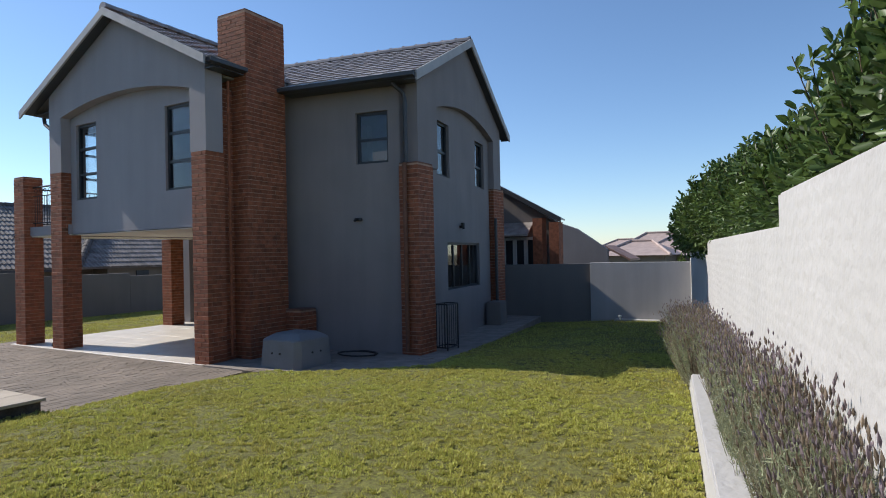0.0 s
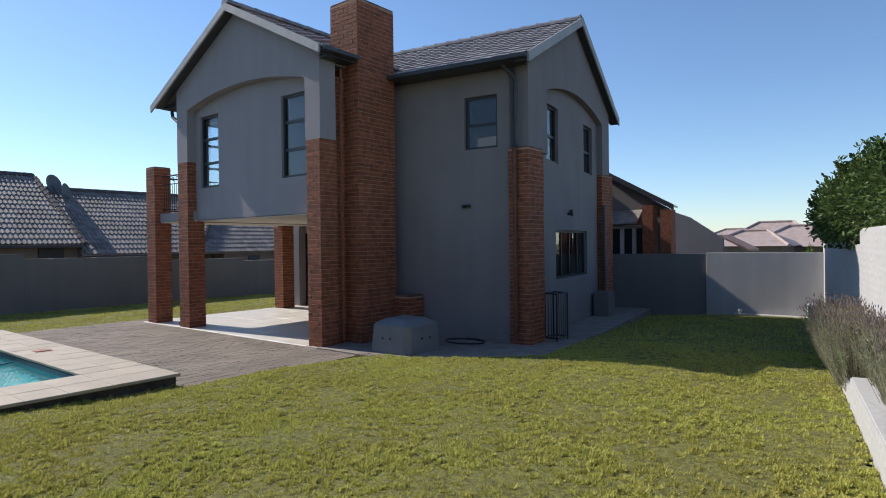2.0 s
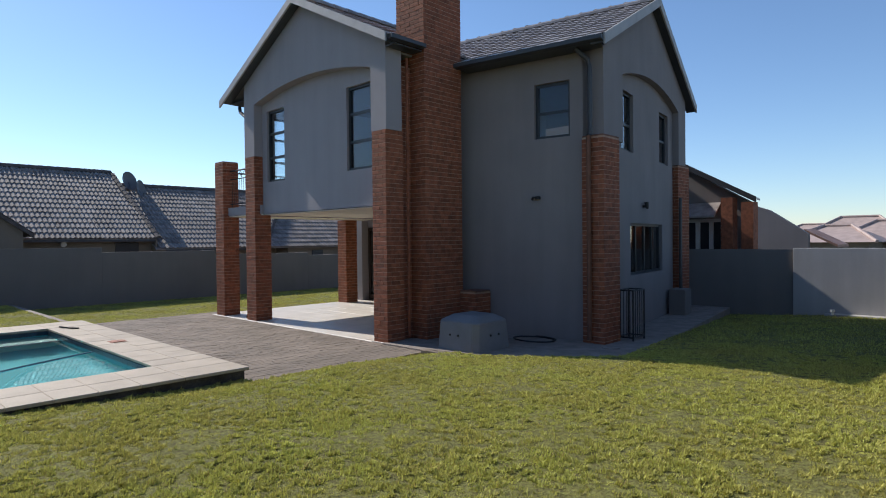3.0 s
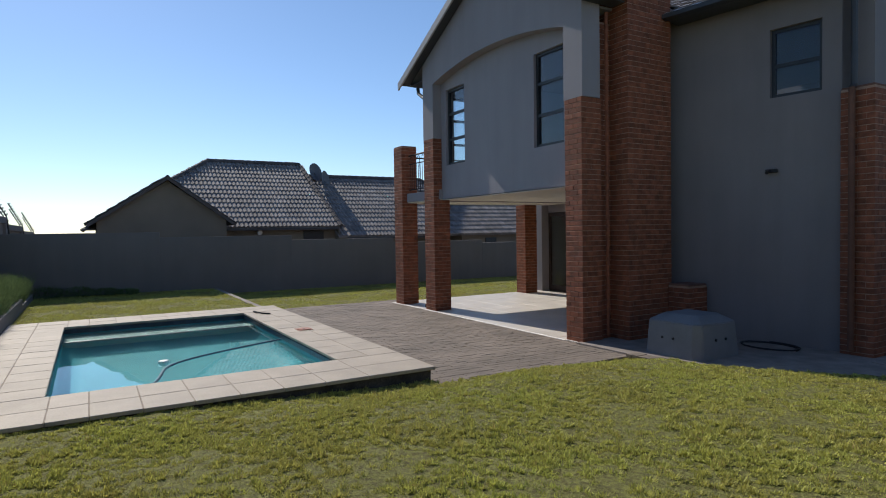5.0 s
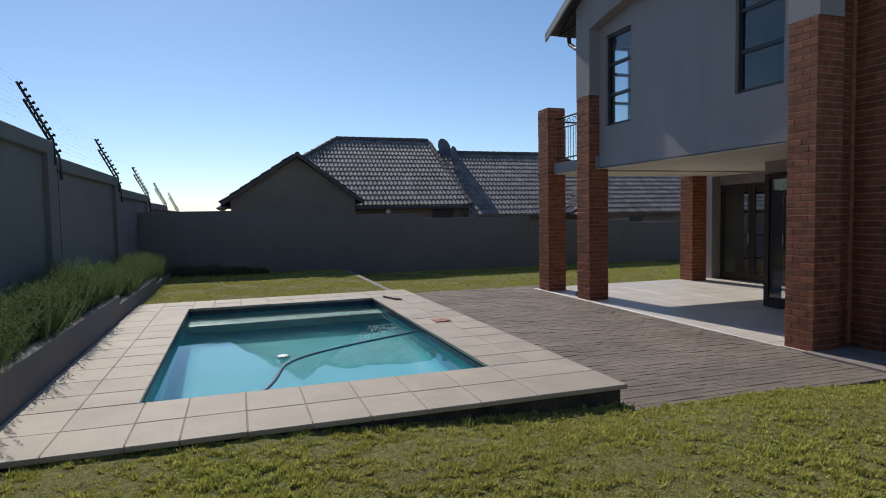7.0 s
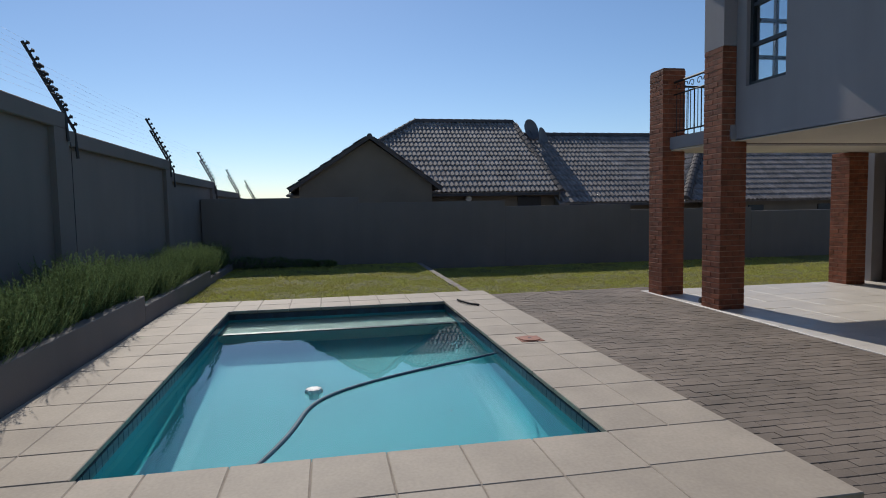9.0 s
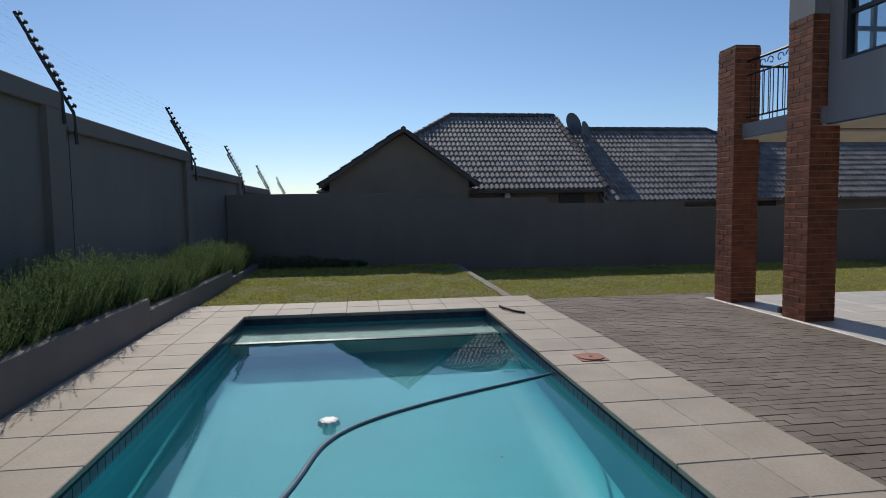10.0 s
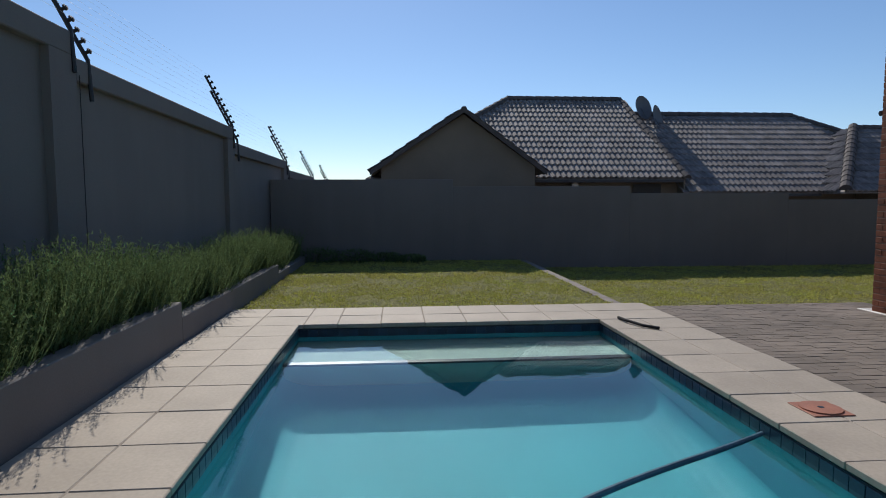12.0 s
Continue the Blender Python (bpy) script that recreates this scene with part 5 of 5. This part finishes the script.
def rosemary(x, y, z, h, rx, seed, n):
    t = thing("rosemary", "upright dark green rosemary bush in the planter", "shrub", "rosemary in the planter", at=(x, y, z))
    pts = [(0, 0, 0, rx, rx * 0.72, 1.0), (rx * 0.6, 0.05, 0, rx * 0.7, rx * 0.6, 0.92), (-rx * 0.6, -0.03, 0, rx * 0.7, rx * 0.6, 0.95)]
    _, tip, d, base, l = stems("stem_cluster", SHRUB, pts, n, h * 0.92, 0.003, seed, 1.3, t)
    leaflets("leaf_cluster", SHRUB, base, d, l, 34, seed + 1, t, 0.030, 0.0045)
    _, tip, d, base, l = stems("low_stem_cluster", SHRUB, pts, n // 2, h * 0.55, 0.003, seed + 2, 2.6, t)
    leaflets("low_leaf_cluster", SHRUB, base, d, l, 16, seed + 3, t, 0.034, 0.0035)


r5 = random.Random(5)
x = -8.0
i = 0
while x > -21.6:
    z = 0.50 if x > -14.3 else 0.36 if x > -18.9 else 0.22
    rosemary(x, -0.46 + r5.uniform(-0.05, 0.05), z, r5.uniform(0.66, 0.84), r5.uniform(0.28, 0.36), 500 + i * 7, 420 if x > -15 else 300)
    x -= r5.uniform(0.5, 0.66)
    i += 1

for i, (y, h, ry) in enumerate(((0.15, 0.36, 0.5), (0.95, 0.32, 0.42), (1.65, 0.24, 0.34), (2.2, 0.18, 0.32))):
    t = thing("low_shrub", "low dark green groundcover shrub at the foot of the back wall", "shrub", "shrubs at the back wall", at=(-21.92, y, 0.16))
    part("stem", tube(B(), [(0, 0, 0), (0.02, 0, h * 0.7)], 0.012, 6, 0.005), TWIG, t)
    leaf_cloud("crown", SHRUB, [(0, 0, h * 0.45, 0.2, ry, h * 0.5), (0.02, ry * 0.4, h * 0.4, 0.16, ry * 0.5, h * 0.45)], 900, 0.05, 800 + i, t, 0.4)

# ---- electric fence on the side wall ----


def fence_post(x, z):
    t = thing("fence_post", "black angled electric fence post with insulators on the wall", "fence post", "electric fence posts")
    y0 = -0.845
    tip = Vector((x + 0.02, -1.28, z + 0.85))
    knee = Vector((x, y0 - 0.02, z + 0.02))
    bm = B()
    tube(bm, [(x, y0, z - 0.34), knee, tip], 0.02, 8)
    part("bracket", bm, BLACK, t)
    for k in range(9):
        p = knee + (tip - knee) * ((k + 0.6) / 9)
        bm = B()
        tube(bm, [p, p + Vector((0.0, 0.035, 0.02)), p + Vector((0.0, 0.06, 0.03))], 0.016, 8)
        tube(bm, [p + Vector((0, 0.04, 0.024)), p + Vector((0, 0.05, 0.029))], 0.028, 8)
        part("insulator", bm, BLACK, t)
    return knee, tip


for x0, x1, z1 in SIDE[1:-1]:
    for xx, zz in ((x1 + 0.05, z1), (x1 - 0.22, z1 - 0.2)):
        fence_post(xx, zz)
wires = thing("fence_wire", "thin galvanised electric fence wires strung along the wall", "wire")
for (x0, x1, z1) in SIDE[2:6]:
    for k in range(9):
        f = (k + 0.6) / 9
        y, z = -0.865 + (-1.28 + 0.865) * f + 0.06, z1 + 0.02 + 0.83 * f + 0.03
        part("wire", tube(B(), [(x0 - 0.22, y, z - 0.0), ((x0 + x1) / 2, y, z - 0.012), (x1 + 0.05, y, z)], 0.0009, 4), WIRE, wires)
bm = B()
tube(bm, [(-14.12, -0.845, 2.6), (-14.12, -0.845, 0.6)], 0.004, 6)
tagged(part("earth_cable", bm, BLACK), "thin black cable running down the wall pier", "cable")

# ---- things in the garden ----
# fibreglass pump cover
t = thing("pump_cover", "pale grey moulded pool pump cover with air holes, by the chimney", "pump cover", at=(-7.66, 9.0, 0.02))
bm = B()
prof = [(0.50, 0.0), (0.462, 0.50), (0.41, 0.535), (0.29, 0.605), (0.27, 0.612), (0.0, 0.62)]
rings = []
for w, z in prof[:-1]:
    ring = []
    ch = w * 0.2
    for sx, sy in ((1, -1), (1, 1), (-1, 1), (-1, -1)):
        a, b = (sx * w, sy * (w - ch)), (sx * (w - ch), sy * w)
        for q in ((a, b) if (sx * sy > 0) else (b, a)):
            ring.append(bm.verts.new((q[0], q[1], z)))
    rings.append(ring)
top = bm.verts.new((0, 0, prof[-1][1]))
for a, b in zip(rings, rings[1:]):
    for i in range(8):
        bm.faces.new((a[i], a[(i + 1) % 8], b[(i + 1) % 8], b[i]))
for i in range(8):
    bm.faces.new((rings[-1][i], rings[-1][(i + 1) % 8], top))
bmesh.ops.recalc_face_normals(bm, faces=bm.faces[:])
bmesh.ops.bevel(bm, geom=[e for e in bm.edges if e.calc_face_angle(0) > 0.25], offset=0.012, segments=2, affect="EDGES")
part("shell", bm, PUMPBOX, t)
for dx in (-0.13, 0.06):
    part("air_hole", tube(B(), [(dx, -0.492, 0.27), (dx, -0.455, 0.27)], 0.019, 10), BLACK, t)
for dy in (-0.1, 0.12):
    part("air_hole", tube(B(), [(0.495, dy, 0.27), (0.455, dy, 0.27)], 0.019, 10), BLACK, t)

# gas bottle cage by the kitchen window
q = Vector(along(0.52, 0.06, 0.025, RP))
t = thing("gas_cage", "black steel gas bottle cage standing against the wall", "cage", at=tuple(q))
bm = B()
for a in (0, 0.45):
    for b in (0, 0.32):
        tube(bm, [(b, a, 0), (b, a, 0.95)], 0.016, 6)
for z in (0.06, 0.95):
    tube(bm, [(0, 0, z), (0.32, 0, z), (0.32, 0.45, z), (0, 0.45, z), (0, 0, z)], 0.016, 6)
part("cage_frame", bm, BLACK, t)
for k in range(1, 5):
    part("bar", tube(B(), [(0.32, 0.09 * k, 0.06), (0.32, 0.09 * k, 0.95)], 0.008, 6), BLACK, t)
    part("bar", tube(B(), [(0.064 * k, 0, 0.06), (0.064 * k, 0, 0.95)], 0.008, 6), BLACK, t)

# drain cover on the apron, coil of hose at the wall
bm = B()
tube(bm, [(-5.75, 10.5, 0.02), (-5.75, 10.5, 0.04)], 0.16, 20)
tagged(part("drain_cover", bm, CONCRETE), "round concrete drain cover set in the apron", "drain cover")
pts = [(-7.25 + 0.42 * math.cos(a * 0.5) * (1 + 0.02 * a / 6), 10.3 + 0.3 * math.sin(a * 0.5), 0.034 + 0.001 * a) for a in range(30)]
tagged(part("garden_hose", tube(B(), pts, 0.008, 6), BLACK), "coiled black garden hose lying on the apron", "hose")

# floating hose, chlorinator, weir lid, loose strap
HP = [(-9.45, 1.72, 0.085), (-9.85, 1.90, 0.098), (-10.3, 2.02, 0.10), (-10.6, 2.06, 0.10), (-10.9, 2.2, 0.10), (-11.15, 2.46, 0.10), (-11.4, 2.84, 0.10), (-11.65, 3.3, 0.10), (-11.86, 3.75, 0.10), (-12.05, 4.06, 0.09)]
cu = bpy.data.curves.new("hose_path", "CURVE")
cu.dimensions = "3D"
sp = cu.splines.new("NURBS")
sp.points.add(len(HP) - 1)
for p, q in zip(sp.points, HP):
    p.co = (*q, 1)
sp.use_endpoint_u, sp.order_u = True, 4
tmp = bpy.data.objects.new("hose_path", cu)
scene.collection.objects.link(tmp)
bpy.context.view_layer.update()
me = tmp.to_mesh()
line = [v.co.copy() for v in me.vertices]
tmp.to_mesh_clear()
bpy.data.objects.remove(tmp)
bpy.data.curves.remove(cu)
tagged(part("pool_hose", tube(B(), line, 0.021, 10), HOSE), "dark blue pool cleaner hose floating on the water", "hose")
t = thing("chlorine_floater", "white floating chlorine dispenser with scalloped rim on the pool", "chlorine floater", at=(-11.08, 2.12, WZ))
bm = B()
rim = [[bm.verts.new(((r + 0.006 * math.cos(9 * a)) * math.cos(a), (r + 0.006 * math.cos(9 * a)) * math.sin(a), z)) for a in [2 * math.pi * k / 54 for k in range(54)]] for r, z in ((0.060, -0.012), (0.072, 0.0), (0.074, 0.02), (0.066, 0.036), (0.045, 0.042))]
for lo, hi in zip(rim, rim[1:]):
    for k in range(54):
        bm.faces.new((lo[k], lo[(k + 1) % 54], hi[(k + 1) % 54], hi[k]))
bm.faces.new(rim[-1])
bm.faces.new(rim[0][::-1])
part("float_ring", bm, FLOAT, t)
part("canister", tube(B(), [(0, 0, -0.17), (0, 0, -0.013)], 0.045, 14), FLOAT, t)
t = thing("weir_lid", "terracotta plastic skimmer lid set in the coping", "lid", at=(-12.09, 4.46, PZ))
part("frame", box(B(), -0.13, -0.13, 0.001, 0.13, 0.13, 0.008, 0.003), LID, t)
part("cover", tube(B(), [(0, 0, 0.008), (0, 0, 0.016)], 0.12, 24), LID, t)
part("finger_hole", tube(B(), [(0, 0, 0.0162), (0, 0, 0.0172)], 0.02, 10), BLACK, t)
tagged(part("strap", tube(B(), [(-15.0, 4.27, 0.238), (-14.8, 4.28, 0.245), (-14.55, 4.36, 0.24), (-14.42, 4.47, 0.238)], 0.016, 8), RUBBER), "short black rubber strap lying on the coping", "strap")
part_leaf = leaf_cloud("fallen_leaf", TWIG, [(-10.3, 3.2, WZ + 0.004, 0.02, 0.02, 0.001)], 1, 0.05, 3)
tagged(part_leaf, "single brown leaf floating on the pool", "leaf")
t = thing("wall_lamp", "small black spotlight on the brick pier", "lamp", at=(-16.27, 8.5, 2.72))
part("lamp_head", tube(B(), [(0, 0, 0), (-0.03, -0.1, -0.04), (-0.05, -0.2, -0.06)], 0.035, 8), BLACK, t)
t = thing("spotlight", "small black spotlight on the patio edge by the pier", "lamp", at=(-14.72, 8.42, 0.02))
part("lamp_head", tube(B(), [(0, 0, 0.04), (-0.02, -0.08, 0.06)], 0.045, 10), BLACK, t)
part("foot", box(B(), -0.04, -0.04, 0.0, 0.04, 0.04, 0.03, 0.005), BLACK, t)
tagged(part("garden_light", tube(tube(B(), [(-3.9, 18.15, 0.02), (-3.9, 18.15, 0.10)], 0.025, 8), [(-3.9, 18.15, 0.10), (-3.9, 18.15, 0.15)], 0.05, 10), FLOAT), "small white garden light on the kerb", "lamp")


# ---- slabs, pavers and tiles, piece by piece ----
SLABS = {}


def slab_piece(name, l, w, h, mat, parent, x, y, z, bevel=0.006, turn=0.0):
    key = (name, round(l, 3), round(w, 3))
    if key not in SLABS:
        bm = B()
        box(bm, -l / 2, -w / 2, -h, l / 2, w / 2, 0, bevel)
        SLABS[key] = mesh_of(name, bm, mat)
    ob = new(name, SLABS[key])
    ob.parent = parent
    ob.matrix_local = Matrix.Translation((x, y, z + random.uniform(-0.0015, 0.0015))) @ Euler((random.uniform(-.002, .002), random.uniform(-.002, .002), turn + random.uniform(-.003, .003))).to_matrix().to_4x4()
    return ob


def fill(x0, x1, y0, y1, nx, ny, gap=0.005):
    lx, ly = (x1 - x0) / nx, (y1 - y0) / ny
    for i in range(nx):
        for j in range(ny):
            slab_piece("coping_slab", lx - gap, ly - gap, 0.042, COPING, coping, x0 + lx * (i + 0.5), y0 + ly * (j + 0.5), PZ)


# overhanging 15 mm over the water's edge; joints run on from the pool's one side to the other
XJ = [PX0 + 0.015, -14.50, -13.98, -13.45, -12.93, -12.41, -11.89, -11.37, -10.85, -10.33, -9.81, PX1 - 0.015]
for xa, xb in zip(XJ, XJ[1:]):
    fill(xa, xb, 0.355, PY0 + 0.015, 1, 1)
    fill(xa, xb, -0.125, 0.355, 1, 1)
    fill(xa, xb, PY1 - 0.015, 4.95, 1, 2)
YJ = [PY0 + 0.06, 1.215, 1.675, 2.145, 2.595, 3.055, 3.53, PY1 - 0.015]
for ya, yb in zip(YJ, YJ[1:]):
    fill(PX1 - 0.015, -8.80, ya, yb, 1, 1)
    fill(-8.80, -8.28, ya, yb, 1, 1)
    fill(PX0 - 0.47, PX0 + 0.015, ya, yb, 1, 1)
    fill(-16.0, PX0 - 0.47, ya, yb, 1, 1)
for ya, yb in ((-0.125, 0.355), (0.355, PY0 + 0.06)):
    fill(PX1 - 0.015, -8.80, ya, yb, 1, 1)
    fill(-8.80, -8.28, ya, yb, 1, 1)
    fill(PX0 - 0.47, PX0 + 0.015, ya, yb, 1, 1)
    fill(-16.0, PX0 - 0.47, ya, yb, 1, 1)
fill(PX1 - 0.015, -8.28, PY1 - 0.015, 4.95, 2, 1)
fill(-16.0, PX0 + 0.015, PY1 - 0.015, 4.95, 2, 1)

# waterline tiles
band = part("tile_band_backing", box(B(), PX0 + 0.0, PY0, 0.03, PX0 + 0.002, PY1, 0.165), BAND_GROUT, pool)


def band_run(p0, p1, nrm):
    p0, p1, nrm = Vector(p0), Vector(p1), Vector(nrm)
    n = round((p1 - p0).length / 0.105)
    d = (p1 - p0) / n
    bm = B()
    a, b = p0 + nrm * 0.001, p1 + nrm * 0.001
    slab(bm, [a - Vector((0, 0, 0.01)), b - Vector((0, 0, 0.01)), b + Vector((0, 0, 0.125)), a + Vector((0, 0, 0.125))], nrm * 0.003)
    back_ = part("tile_band", bm, BAND_GROUT, pool, "dark blue waterline tile band")
    key = ("t", abs(nrm.x) > 0.5)
    if key not in SLABS:
        bm = B()
        l = d.length - 0.005
        if abs(nrm.x) > 0.5:
            box(bm, -0.003, -l / 2, 0, 0.003, l / 2, 0.115, 0.0015)
        else:
            box(bm, -l / 2, -0.003, 0, l / 2, 0.003, 0.115, 0.0015)
        SLABS[key] = mesh_of("tile", bm, BAND)
    for i in range(n):
        ob = new("tile", SLABS[key])
        ob.parent = back_
        ob.location = p0 + d * (i + 0.5) + nrm * 0.006


band_run((PX0, PY0, 0.045), (PX1, PY0, 0.045), (0, 1, 0))
band_run((PX0, PY1, 0.045), (PX1, PY1, 0.045), (0, -1, 0))
band_run((PX0, PY0, 0.045), (PX0, PY1, 0.045), (1, 0, 0))
band_run((PX1, PY0, 0.045), (PX1, PY1, 0.045), (-1, 0, 0))

# patio tiles
patio = thing("patio_floor", "cream porcelain tiles of the covered patio", "floor", kind="structure")
for i in range(12):
    for j in range(8):
        l, w = 7.25 / 12, 5.05 / 8
        slab_piece("patio_tile", l - 0.005, w - 0.005, 0.012, PATIO, patio, -16.45 + l * (i + 0.5), 8.25 + w * (j + 0.5), 0.014, 0.002)
part("nosing", box(B(), -16.45, 8.225, -0.04, -9.6, 8.249, 0.012, 0.004), PATIO, patio, "cream tiled edge of the patio")

# brick paving in running bond
paving = thing("paving", "grey-brown clay brick paving in running bond", "paving", kind="structure")
PL, PW = 0.215, 0.107
bm = B()
box(bm, -PL / 2 + 0.002, -PW / 2 + 0.002, -0.05, PL / 2 - 0.002, PW / 2 - 0.002, 0, 0.003)
pm = mesh_of("paver", bm, PAVER)
made = 0
many = B()
for j in range(int((16.97 - 8.08) / PW)):
    x = -16.97 + PW * (j + 0.5)
    top = 8.245 if x > -16.47 else 8.75
    ends = [4.957] + [4.957 + PL * (k + (0.5 if j % 2 else 1.0)) for k in range(20)]
    ends = [e for e in ends if e < top - 0.05] + [top]
    for y0, y1 in zip(ends, ends[1:]):
        m = Matrix.Translation((x, (y0 + y1) / 2, random.uniform(-0.003, 0.003))) @ Euler((random.uniform(-.008, .008), random.uniform(-.01, .01), math.pi / 2 + random.uniform(-.012, .012))).to_matrix().to_4x4() @ Matrix.Diagonal(((y1 - y0) / PL, 1, 1, 1))
        if x > -10.35 and made < 300:
            ob = new("paver", pm)
            ob.parent, ob.matrix_local = paving, m
            made += 1
        else:
            k0 = len(many.verts)
            many.from_mesh(pm)
            many.verts.ensure_lookup_table()
            for v in many.verts[k0:]:
                v.co = m @ v.co
# header course along the front of the apron
edge = [Vector((-8.12, 8.215, 0.0)), Vector((-7.0, 8.235, 0.0)), Vector((-5.12, 9.29, 0.0))]
for a, b in zip(edge, edge[1:]):
    n = int((b - a).length / PW)
    turn = math.atan2(b.y - a.y, b.x - a.x) + math.pi / 2
    for k in range(n):
        p = a + (b - a) * ((k + 0.5) / n)
        ob = new("paver", pm)
        ob.parent = paving
        ob.matrix_local = Matrix.Translation((p.x, p.y, 0.036 + random.uniform(-0.003, 0.003))) @ Matrix.Rotation(turn + random.uniform(-0.01, 0.01), 4, "Z")
tagged(part("pavers", many, PAVER, paving), "joined clay pavers", kind="stuff")
